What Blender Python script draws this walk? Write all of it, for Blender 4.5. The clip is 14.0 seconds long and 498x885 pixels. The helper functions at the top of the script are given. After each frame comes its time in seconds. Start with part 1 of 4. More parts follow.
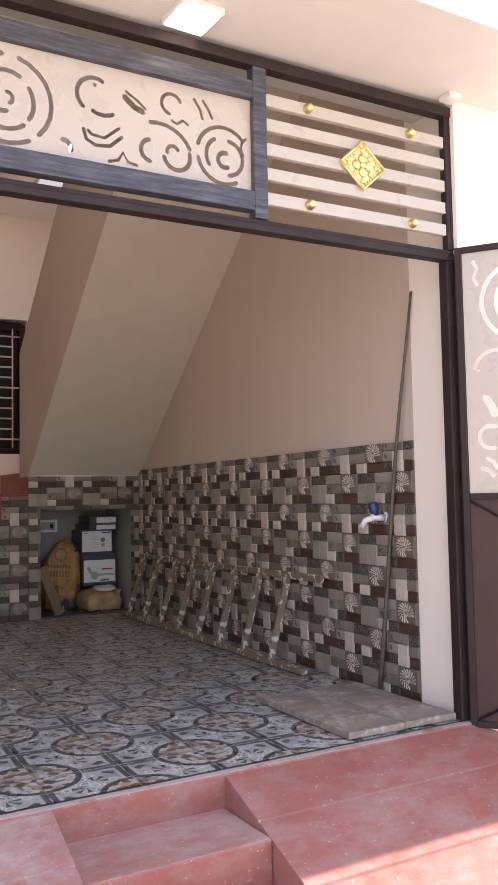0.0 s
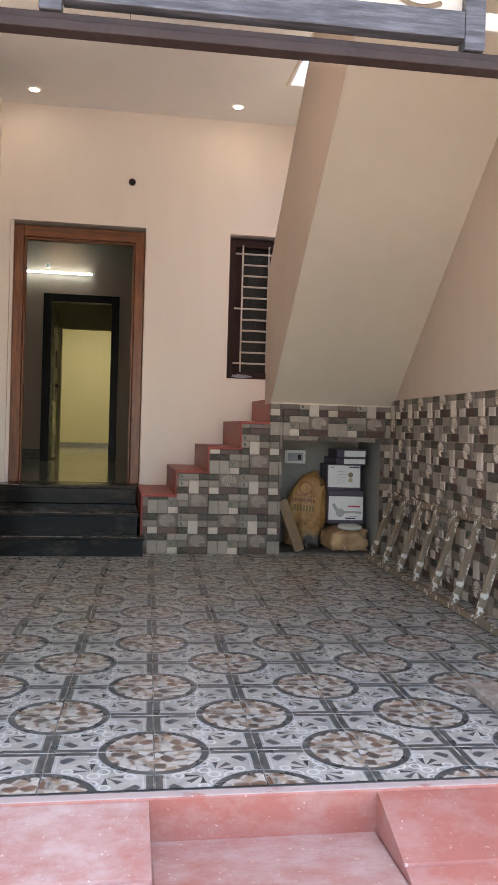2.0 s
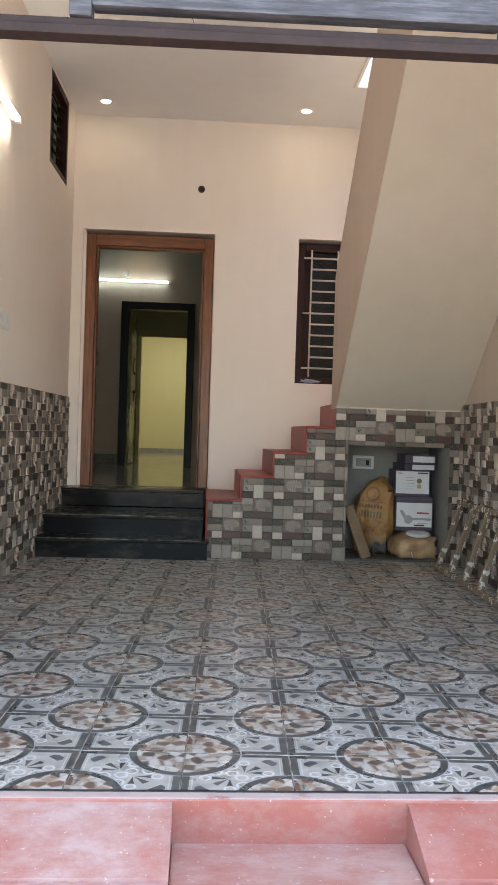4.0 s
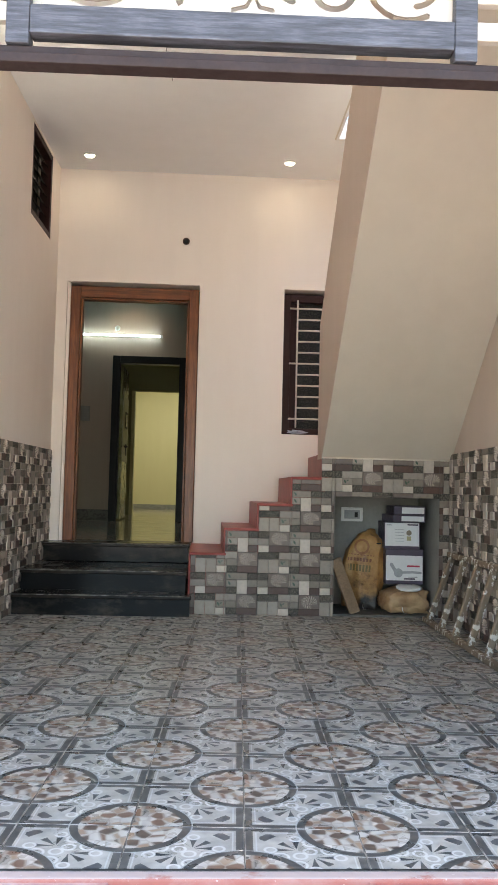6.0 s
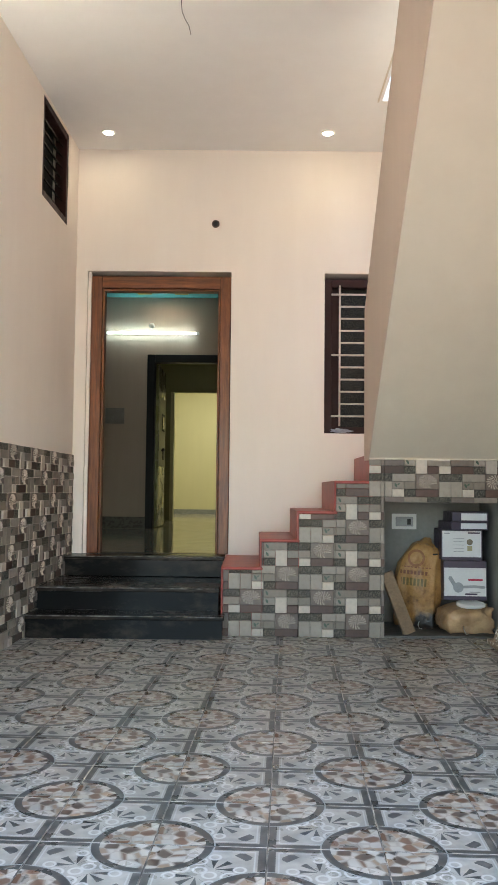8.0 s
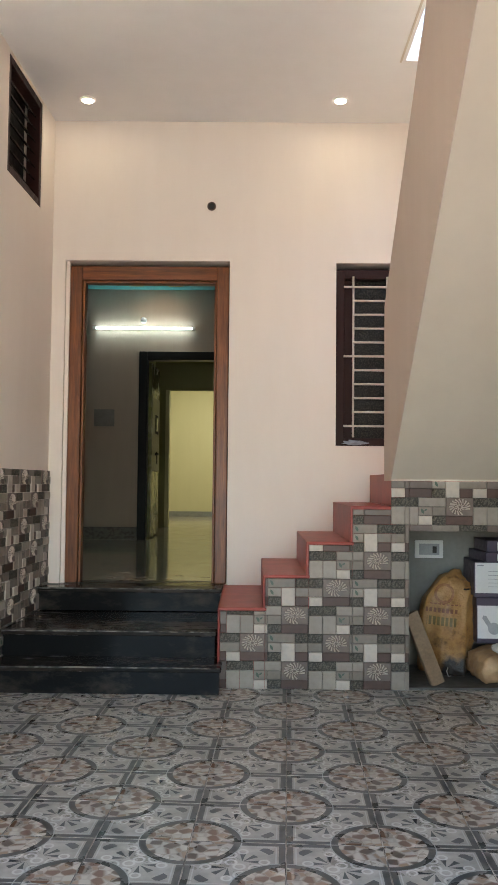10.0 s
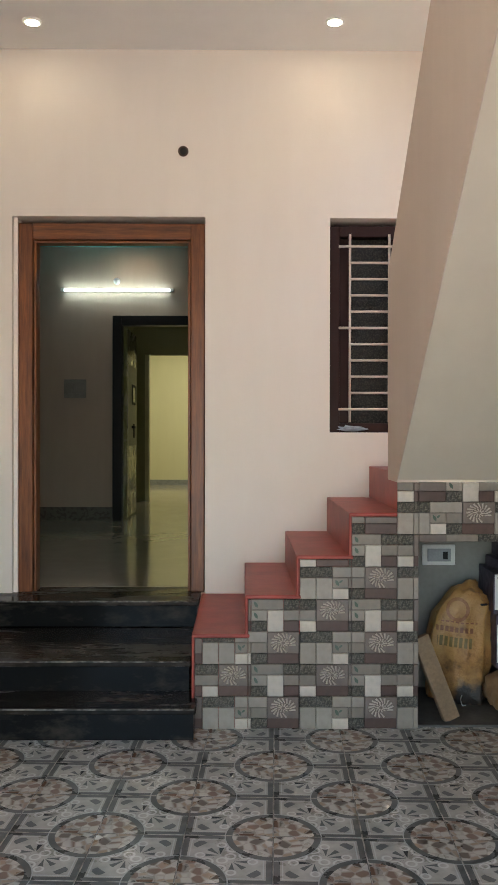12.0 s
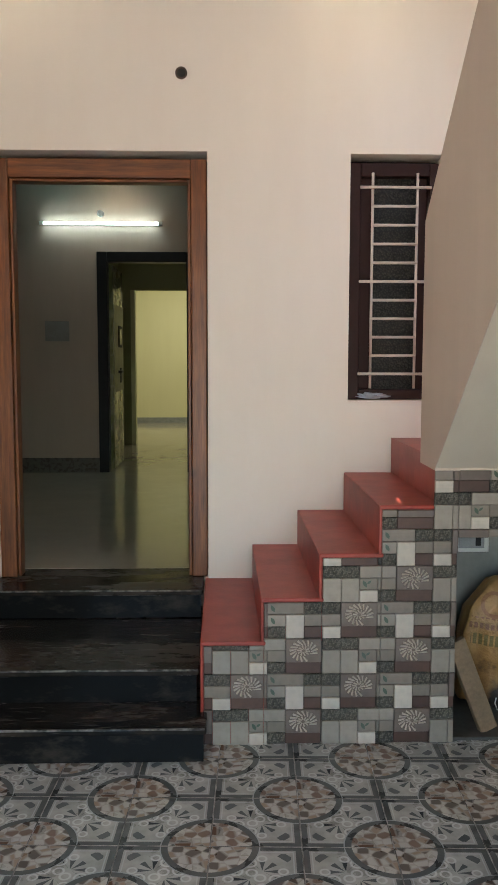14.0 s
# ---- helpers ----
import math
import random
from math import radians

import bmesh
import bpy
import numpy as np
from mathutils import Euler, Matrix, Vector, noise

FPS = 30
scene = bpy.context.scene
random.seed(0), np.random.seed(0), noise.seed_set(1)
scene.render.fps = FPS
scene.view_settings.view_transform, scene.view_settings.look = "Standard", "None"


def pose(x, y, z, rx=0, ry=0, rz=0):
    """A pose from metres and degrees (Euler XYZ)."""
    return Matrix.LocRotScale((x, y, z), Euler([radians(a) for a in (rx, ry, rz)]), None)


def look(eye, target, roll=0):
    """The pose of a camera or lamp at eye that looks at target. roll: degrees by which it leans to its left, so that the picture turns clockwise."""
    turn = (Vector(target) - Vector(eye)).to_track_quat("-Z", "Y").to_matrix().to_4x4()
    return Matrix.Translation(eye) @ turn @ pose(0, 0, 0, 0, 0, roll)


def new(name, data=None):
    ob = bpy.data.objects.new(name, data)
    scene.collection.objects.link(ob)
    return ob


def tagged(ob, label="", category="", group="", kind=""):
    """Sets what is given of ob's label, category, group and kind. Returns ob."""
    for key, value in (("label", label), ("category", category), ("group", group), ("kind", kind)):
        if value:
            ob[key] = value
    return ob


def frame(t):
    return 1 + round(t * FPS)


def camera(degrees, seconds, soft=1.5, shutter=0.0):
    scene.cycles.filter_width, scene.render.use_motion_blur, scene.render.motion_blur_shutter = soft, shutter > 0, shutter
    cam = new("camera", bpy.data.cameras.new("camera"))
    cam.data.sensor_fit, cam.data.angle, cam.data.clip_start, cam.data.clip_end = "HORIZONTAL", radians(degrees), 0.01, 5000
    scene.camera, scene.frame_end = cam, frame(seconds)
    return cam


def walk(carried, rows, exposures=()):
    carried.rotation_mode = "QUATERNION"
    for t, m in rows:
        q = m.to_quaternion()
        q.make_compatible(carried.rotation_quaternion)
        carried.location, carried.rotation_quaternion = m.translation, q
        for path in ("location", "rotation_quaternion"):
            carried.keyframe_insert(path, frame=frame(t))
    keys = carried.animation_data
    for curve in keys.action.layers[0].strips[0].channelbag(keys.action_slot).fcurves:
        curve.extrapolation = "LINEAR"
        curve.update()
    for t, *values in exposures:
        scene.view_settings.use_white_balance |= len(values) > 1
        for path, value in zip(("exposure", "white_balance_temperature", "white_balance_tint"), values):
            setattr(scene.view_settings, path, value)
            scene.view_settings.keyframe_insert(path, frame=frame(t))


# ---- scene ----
cam = camera(32.9, 14.0)
PATH = [
    (0, (0.842, 0.219, 0.946), (1.84, 1.947, 1.074), -1.1),
    (0.5, (1.084, 0.374, 0.918), (2.139, 2.073, 0.915), -0.8),
    (1, (1.3, 0.453, 0.92), (2.068, 2.298, 0.847), 0.1),
    (1.5, (1.43, 0.607, 0.934), (1.989, 2.527, 0.894), 1.1),
    (2, (1.517, 0.699, 0.945), (1.836, 2.673, 0.912), 1.7),
    (2.5, (1.594, 0.737, 0.922), (1.727, 2.731, 0.863), 2.1),
    (3, (1.639, 0.739, 0.913), (1.777, 2.732, 0.817), 2.2),
    (5.5, (1.771, 0.639, 0.962), (1.850, 2.634, 1.077), 1.2),
    (6, (1.826, 0.841, 0.894), (1.931, 2.835, 1.007), 1.4),
    (6.5, (1.804, 0.999, 0.913), (2.064, 2.980, 1.017), 2.1),
    (7, (1.834, 1.141, 0.898), (2.077, 3.124, 0.976), 1.3),
    (7.5, (1.923, 1.324, 0.908), (2.043, 3.319, 0.989), 1.1),
    (8, (1.938, 1.493, 0.924), (1.926, 3.489, 1.040), 0.6),
    (10.5, (1.918, 2.511, 1.148), (1.91, 4.51, 1.223), 0.5),
    (11, (1.999, 2.716, 1.178), (2.072, 4.714, 1.204), -0.4),
    (11.5, (2.038, 2.854, 1.297), (2.082, 4.854, 1.28), -0.1),
    (12, (1.964, 3.057, 1.346), (1.981, 5.057, 1.334), 0.1),
    (12.5, (1.919, 3.199, 1.48), (1.974, 5.198, 1.439), 0.9),
    (13, (1.95, 3.381, 1.505), (1.971, 5.381, 1.476), 1.1),
    (13.5, (1.903, 3.492, 1.611), (1.878, 5.491, 1.566), 1.5),
    (14, (1.831, 3.596, 1.579), (1.891, 5.586, 1.386), 0.1),
]
EXPOSURES = [(0.0, 1.92, 7600, 20), (0.5, 1.86, 7600, 20), (1.0, 2.15, 7600, 16), (2.0, 2.6, 7500, 13), (3.0, 2.7, 7300, 7), (5.5, 2.62, 7150, 9), (6.0, 2.84, 7050, 6), (6.5, 2.9, 7000, 4), (8.0, 3.1, 7000, 3), (10.5, 2.92, 7000, 6), (14.0, 2.86, 6800, 3)]
walk(cam, [(t, look(eye, target, roll)) for t, eye, target, roll in PATH], EXPOSURES)

# ---- daylight ----
SUN_TURN, SUN_UP = 20.0, 83.0
world = bpy.data.worlds.new("sky")
scene.world = world
world.use_nodes = True
wt = world.node_tree
sky = wt.nodes.new("ShaderNodeTexSky")
sky.sky_type = "NISHITA"
sky.sun_disc = False
sky.sun_elevation, sky.sun_rotation = radians(SUN_UP), radians(180 - SUN_TURN)
wt.links.new(sky.outputs[0], wt.nodes["Background"].inputs[0])
wt.nodes["Background"].inputs[1].default_value = 0.15
sun = new("sun", bpy.data.lights.new("sun", "SUN"))
sun.data.energy, sun.data.angle, sun.data.color = 2.15, radians(0.55), (1.0, 0.95, 0.88)
sun.matrix_world = look((0, -0.05, 10), (-0.9, 0.0, 0), 0)


# ---- material helpers ----
class Mat:
    """A node material with short calls."""

    def __init__(self, name, rough=0.6, metal=0.0, spec=0.5):
        self.m = bpy.data.materials.new(name)
        self.m.use_nodes = True
        self.t = self.m.node_tree
        self.b = self.t.nodes["Principled BSDF"]
        self.b.inputs["Roughness"].default_value = rough
        self.b.inputs["Metallic"].default_value = metal
        self.b.inputs["Specular IOR Level"].default_value = spec
        self.co = None

    def put(self, socket, v):
        if isinstance(v, (int, float)):
            socket.default_value = v
        elif isinstance(v, tuple):
            socket.default_value = (*v, 1.0) if len(v) == 3 and len(socket.default_value) == 4 else v
        else:
            self.t.links.new(v, socket)

    def coords(self, which="Object"):
        n = self.t.nodes.new("ShaderNodeTexCoord")
        return n.outputs[which]

    def xyz(self, which="Object"):
        n = self.t.nodes.new("ShaderNodeSeparateXYZ")
        self.t.links.new(self.coords(which), n.inputs[0])
        return n.outputs[0], n.outputs[1], n.outputs[2]

    def math(self, op, a, b=0.0, c=0.0):
        n = self.t.nodes.new("ShaderNodeMath")
        n.operation = op
        for k, v in enumerate((a, b, c)):
            self.put(n.inputs[k], v)
        return n.outputs[0]

    def noise(self, scale, detail=4.0, rough=0.55, stretch=None, where="Object"):
        co = self.coords(where)
        if stretch:
            mp = self.t.nodes.new("ShaderNodeMapping")
            mp.inputs["Scale"].default_value = stretch
            self.t.links.new(co, mp.inputs[0])
            co = mp.outputs[0]
        n = self.t.nodes.new("ShaderNodeTexNoise")
        self.t.links.new(co, n.inputs["Vector"])
        n.inputs["Scale"].default_value, n.inputs["Detail"].default_value, n.inputs["Roughness"].default_value = scale, detail, rough
        return n.outputs["Fac"]

    def voronoi(self, scale, feature="F1", out="Distance", where="Object"):
        n = self.t.nodes.new("ShaderNodeTexVoronoi")
        n.feature = feature
        n.inputs["Scale"].default_value = scale
        self.t.links.new(self.coords(where), n.inputs["Vector"])
        return n.outputs[out]

    def span(self, v, a, b, lo=0.0, hi=1.0):
        n = self.t.nodes.new("ShaderNodeMapRange")
        self.put(n.inputs[0], v)
        for k, q in enumerate((a, b, lo, hi)):
            n.inputs[k + 1].default_value = q
        return n.outputs[0]

    def mix(self, f, a, b):
        n = self.t.nodes.new("ShaderNodeMix")
        n.data_type = "RGBA"
        self.put(n.inputs[0], f)
        self.put(n.inputs[6], a)
        self.put(n.inputs[7], b)
        return n.outputs[2]

    def ramp(self, v, stops, hard=False):
        n = self.t.nodes.new("ShaderNodeValToRGB")
        n.color_ramp.interpolation = "CONSTANT" if hard else "LINEAR"
        e = n.color_ramp.elements
        while len(e) < len(stops):
            e.new(0.5)
        for k, (p, c) in enumerate(stops):
            e[k].position, e[k].color = p, (*c, 1)
        self.put(n.inputs[0], v)
        return n.outputs[0]

    def random(self):
        return self.t.nodes.new("ShaderNodeObjectInfo").outputs["Random"]

    def island(self):
        return self.t.nodes.new("ShaderNodeNewGeometry").outputs["Random Per Island"]

    def colour(self, v):
        self.put(self.b.inputs["Base Color"], v)
        return self

    def rough(self, v):
        self.put(self.b.inputs["Roughness"], v)
        return self

    def bump(self, v, depth=0.002, strength=0.6):
        n = self.t.nodes.new("ShaderNodeBump")
        n.inputs["Distance"].default_value, n.inputs["Strength"].default_value = depth, strength
        self.put(n.inputs["Height"], v)
        self.t.links.new(n.outputs[0], self.b.inputs["Normal"])
        return self


def paint(name, a, b, rough=0.75):
    """Rolled wall paint: faint blotches, brush streaks and a fine tooth."""
    k = Mat(name, rough, spec=0.3)
    big = k.span(k.noise(0.9, 3), 0.3, 0.7)
    streak = k.span(k.noise(7.0, 3, 0.6, (1, 1, 0.15)), 0.35, 0.65)
    f = k.math("ADD", k.math("MULTIPLY", big, 0.6), k.math("MULTIPLY", streak, 0.4))
    k.colour(k.mix(f, a, b))
    k.bump(k.math("ADD", k.noise(120, 3), k.math("MULTIPLY", k.noise(9, 2), 1.2)), 0.0012, 0.35)
    return k.m


def glow(name, colour, strength):
    k = Mat(name)
    k.put(k.b.inputs["Emission Color"], colour)
    k.b.inputs["Emission Strength"].default_value = strength
    k.colour((0.8, 0.8, 0.8))
    return k.m


def plain(name, colour, rough=0.5, metal=0.0, vary=0.25, scale=14.0, bump=0.0):
    """One colour with grime at two scales."""
    k = Mat(name, rough, metal)
    dark = tuple(c * (1 - vary) for c in colour)
    f = k.math("ADD", k.math("MULTIPLY", k.noise(scale, 4), 0.6), k.math("MULTIPLY", k.noise(scale * 7, 3), 0.4))
    k.colour(k.mix(k.span(f, 0.35, 0.65), dark, colour))
    k.rough(k.span(k.noise(scale * 2, 3), 0.3, 0.7, max(rough - 0.12, 0.02), min(rough + 0.12, 1)))
    if bump:
        k.bump(k.noise(scale * 6, 4), bump)
    return k.m


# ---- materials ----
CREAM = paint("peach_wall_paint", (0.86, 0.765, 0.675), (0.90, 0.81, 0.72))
BEIGE = paint("beige_plaster", (0.64, 0.56, 0.46), (0.69, 0.61, 0.505))
CEIL = paint("white_ceiling_paint", (0.84, 0.82, 0.79), (0.88, 0.86, 0.83))
# wall peach darkened: the dimmer right wall and parapet are put into the colour
DIM_PEACH = paint("dimmed_peach_wall_paint", (0.57, 0.46, 0.385), (0.62, 0.505, 0.425))
WHITE = paint("off_white_exterior_paint", (0.66, 0.62, 0.56), (0.72, 0.68, 0.62))
ROOM = paint("grey_brown_room_paint", (0.47, 0.365, 0.29), (0.53, 0.42, 0.34))
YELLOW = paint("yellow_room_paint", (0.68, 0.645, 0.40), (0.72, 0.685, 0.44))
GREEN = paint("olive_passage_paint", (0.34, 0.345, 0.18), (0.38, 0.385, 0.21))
TEAL = paint("teal_ceiling_paint", (0.10, 0.38, 0.42), (0.13, 0.44, 0.48))
GROUT = plain("tile_backing", (0.09, 0.08, 0.075), 0.8)
JOINT = plain("pale_tile_joint_cement", (0.27, 0.25, 0.22), 0.85, 0.0, 0.5, 9)
BOUNCE = plain("pale_bounce_cement", (0.52, 0.50, 0.47), 0.85, 0.0, 0.2, 4)
NICHE = plain("grey_cement_plaster", (0.30, 0.29, 0.26), 0.8, vary=0.2, scale=5)
GATE = plain("dark_brown_gate_steel", (0.042, 0.027, 0.025), 0.55, 0.0, 0.4, 10)
SHEET = plain("beige_panel_sheet", (0.50, 0.425, 0.355), 0.3, 0.0, 0.06, 3)
BARS = plain("cream_painted_bar", (0.52, 0.455, 0.385), 0.35, 0.0, 0.1, 6)
GOLD = plain("gold_plated_brass", (0.90, 0.74, 0.36), 0.48, 1.0, 0.15, 30)
BROWN_SHEET = plain("brown_sheet_metal", (0.075, 0.042, 0.036), 0.55, 0.0, 0.2, 3)
STEEL = plain("cream_window_grille", (0.72, 0.62, 0.54), 0.45, 0.0, 0.15, 20)
DARKWOOD = plain("dark_maroon_window_frame", (0.035, 0.011, 0.009), 0.5, 0.0, 0.3, 12)
BLACKDOOR = plain("black_stained_door_frame", (0.012, 0.012, 0.013), 0.4, 0.0, 0.3, 12)
PLASTIC = plain("white_plastic", (0.78, 0.77, 0.74), 0.35, 0.0, 0.06, 8)
BLUE = plain("navy_blue_plastic", (0.02, 0.03, 0.12), 0.3, 0.0, 0.1, 20)
# flat black for small dark parts and for openings whose darkness is painted
DARK = plain("plain_black", (0.012, 0.011, 0.010), 0.7)
CARTON = plain("white_printed_carton", (0.72, 0.71, 0.70), 0.55, 0.0, 0.08, 10)
INK = plain("dark_purple_carton_print", (0.07, 0.05, 0.08), 0.5)
INKGREY = plain("grey_print", (0.38, 0.38, 0.39), 0.5)
INKRED = plain("red_print", (0.55, 0.05, 0.10), 0.5)
POLE = plain("weathered_olive_pipe", (0.13, 0.105, 0.075), 0.6, 0.0, 0.5, 20)
CLOTH = plain("grey_crumpled_plastic", (0.42, 0.44, 0.50), 0.4, 0.0, 0.3, 40)
WIRE = plain("grey_cable", (0.16, 0.15, 0.15), 0.5)
STREET = plain("dusty_concrete_street", (0.56, 0.51, 0.45), 0.9, 0.0, 0.25, 1.2, 0.004)



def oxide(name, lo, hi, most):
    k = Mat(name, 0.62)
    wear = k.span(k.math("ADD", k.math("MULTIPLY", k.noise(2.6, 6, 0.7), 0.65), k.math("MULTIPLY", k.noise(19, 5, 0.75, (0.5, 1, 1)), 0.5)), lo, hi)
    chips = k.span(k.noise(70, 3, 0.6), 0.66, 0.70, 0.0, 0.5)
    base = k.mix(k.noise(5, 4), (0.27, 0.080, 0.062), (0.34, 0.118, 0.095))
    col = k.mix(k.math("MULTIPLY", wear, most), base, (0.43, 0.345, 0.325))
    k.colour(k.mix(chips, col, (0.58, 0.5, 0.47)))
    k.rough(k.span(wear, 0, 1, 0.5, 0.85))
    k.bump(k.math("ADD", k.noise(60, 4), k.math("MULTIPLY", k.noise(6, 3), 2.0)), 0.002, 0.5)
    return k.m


RED = oxide("red_oxide_cement", 0.53, 0.84, 0.6)
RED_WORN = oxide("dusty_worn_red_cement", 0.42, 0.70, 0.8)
SILL_RED = oxide("peeled_red_sill_cement", 0.44, 0.54, 0.95)
k = Mat("red_oxide_stair_paint", 0.42)
k.colour(k.mix(k.span(k.noise(9, 4), 0.35, 0.65), (0.27, 0.035, 0.025), (0.36, 0.055, 0.038)))
k.bump(k.noise(40, 4), 0.0015, 0.4)
REDPAINT = k.m

k = Mat("black_granite", 0.14)
dust = k.span(k.noise(3.2, 6, 0.7, (0.5, 2.5, 1)), 0.52, 0.75)
fleck = k.span(k.voronoi(190), 0.0, 0.25, 1.0, 0.0)
c = k.mix(k.math("MULTIPLY", fleck, 0.12), (0.011, 0.011, 0.011), (0.08, 0.08, 0.08))
k.colour(k.mix(k.math("MULTIPLY", dust, 0.6), c, (0.13, 0.10, 0.08)))
k.rough(k.span(dust, 0, 1, 0.10, 0.42))
GRANITE = k.m

k = Mat("dusty_granite_tread", 0.3)
dust = k.span(k.noise(2.6, 6, 0.7, (0.6, 2.0, 1)), 0.40, 0.68)
scuff = k.span(k.noise(30, 5, 0.7, (0.15, 1, 1)), 0.56, 0.70)
c = k.mix(k.math("MULTIPLY", dust, 0.8), (0.014, 0.013, 0.012), (0.075, 0.052, 0.038))
k.colour(k.mix(k.math("MULTIPLY", scuff, 0.35), c, (0.20, 0.17, 0.15)))
k.rough(k.span(dust, 0, 1, 0.16, 0.40))
GRANITE_TOP = k.m
k = Mat("worn_granite_edge", 0.6)
k.colour(k.mix(k.span(k.noise(24, 5, 0.7), 0.42, 0.60), (0.03, 0.028, 0.027), (0.26, 0.235, 0.215)))
NOSING = k.m

k = Mat("teak_door_wood", 0.38)
g = k.noise(6, 6, 0.65, (7, 7, 0.55))
fine = k.noise(50, 4, 0.6, (6, 6, 0.25))
knot = k.span(k.voronoi(2.2), 0.02, 0.10, 1.0, 0.0)
c = k.ramp(k.math("ADD", k.math("MULTIPLY", g, 0.7), k.math("MULTIPLY", fine, 0.3)), [(0.30, (0.060, 0.016, 0.005)), (0.52, (0.20, 0.062, 0.018)), (0.75, (0.37, 0.13, 0.036))])
k.colour(k.mix(k.math("MULTIPLY", knot, 0.8), c, (0.035, 0.012, 0.006)))
k.bump(fine, 0.001, 0.3)
TEAK = k.m

k = Mat("blue_grey_wood_grain_panel_frame", 0.5)
g = k.noise(10, 6, 0.7, (0.6, 4, 7))
k.colour(k.ramp(g, [(0.32, (0.022, 0.020, 0.024)), (0.5, (0.055, 0.054, 0.066)), (0.7, (0.125, 0.125, 0.15))]))
k.bump(g, 0.003, 0.6)
GRAINED = k.m

k = Mat("paint_splashed_ladder_wood", 0.75)
g = k.noise(9, 5, 0.65)
sp = k.span(k.noise(26, 4, 0.6), 0.56, 0.61)
k.colour(k.mix(sp, k.mix(g, (0.15, 0.108, 0.07), (0.28, 0.21, 0.145)), (0.66, 0.62, 0.55)))
k.bump(k.noise(50, 4), 0.003, 0.6)
LADDER = k.m

k = Mat("plaster_splashed_stone_slab", 0.55)
g = k.noise(4, 6, 0.7, (0.6, 2.2, 1))
sp = k.span(k.math("ADD", k.math("MULTIPLY", k.noise(5, 5, 0.7), 0.7), k.math("MULTIPLY", k.noise(26, 4, 0.7), 0.35)), 0.53, 0.68)
k.colour(k.mix(sp, k.mix(k.span(g, 0.35, 0.65), (0.17, 0.125, 0.10), (0.34, 0.28, 0.235)), (0.50, 0.48, 0.45)))
k.bump(g, 0.002, 0.4)
SLAB = k.m

k = Mat("brown_plastic_sack", 0.42)
g = k.noise(7, 6, 0.65)
sx, sy, sz = k.xyz()
base = k.ramp(g, [(0.30, (0.10, 0.045, 0.018)), (0.45, (0.40, 0.20, 0.065)), (0.7, (0.56, 0.33, 0.12))])
stain = k.math("MULTIPLY", k.span(sz, 0.10, 0.22, 1.0, 0.0), k.span(k.noise(6, 4), 0.45, 0.6))
base = k.mix(stain, base, (0.03, 0.022, 0.018))
for z0, z1, x0, x1, cc in ((0.36, 0.385, -0.12, 0.07, (0.16, 0.05, 0.025)), (0.285, 0.335, -0.11, 0.06, (0.11, 0.10, 0.03)), (0.405, 0.412, -0.11, 0.08, (0.2, 0.06, 0.03))):
    inz = k.math("MULTIPLY", k.math("GREATER_THAN", sz, z0), k.math("LESS_THAN", sz, z1))
    inx = k.math("MULTIPLY", k.math("GREATER_THAN", sx, x0), k.math("LESS_THAN", sx, x1))
    gaps = k.math("GREATER_THAN", k.math("SINE", k.math("MULTIPLY", sx, 260.0)), -0.45)
    base = k.mix(k.math("MULTIPLY", k.math("MULTIPLY", k.math("MULTIPLY", inz, inx), gaps), 0.8), base, cc)
ringd = k.math("SQRT", k.math("ADD", k.math("POWER", k.math("ADD", sx, 0.02), 2.0), k.math("POWER", k.math("SUBTRACT", sz, 0.47), 2.0)))
inr = k.math("MULTIPLY", k.math("GREATER_THAN", ringd, 0.042), k.math("LESS_THAN", ringd, 0.058))
k.colour(k.mix(k.math("MULTIPLY", inr, 0.6), base, (0.22, 0.06, 0.03)))
k.bump(k.math("ADD", k.noise(14, 5, 0.65), k.math("MULTIPLY", k.noise(50, 3), 0.25)), 0.012, 0.8)
SACK = k.m
k = Mat("tan_plastic_sack", 0.45)
k.colour(k.ramp(k.noise(6, 5, 0.6), [(0.32, (0.28, 0.15, 0.07)), (0.6, (0.56, 0.37, 0.20))]))
k.bump(k.noise(13, 5, 0.6), 0.012, 0.8)
SACK2 = k.m

k = Mat("polished_vitrified_floor", 0.10)
k.colour(k.mix(k.noise(3, 4), (0.36, 0.32, 0.25), (0.43, 0.385, 0.31)))
k.rough(k.span(k.noise(6, 4), 0.3, 0.7, 0.07, 0.16))
ROOMFLOOR = k.m


def dull_glass():
    k = Mat("figured_window_glass", 0.25)
    v = k.voronoi(90)
    k.colour(k.mix(k.span(v, 0.1, 0.6), (0.05, 0.045, 0.035), (0.012, 0.011, 0.010)))
    k.bump(v, 0.004, 0.7)
    return k.m


GLASS = dull_glass()
for q in (DARKWOOD, GATE, BLACKDOOR, GLASS, GRANITE, GRANITE_TOP, BROWN_SHEET):
    q.node_tree.nodes["Principled BSDF"].inputs["Specular IOR Level"].default_value = 0.22
for q in (GRANITE, GRANITE_TOP):
    q.node_tree.nodes["Principled BSDF"].inputs["Specular IOR Level"].default_value = 0.13


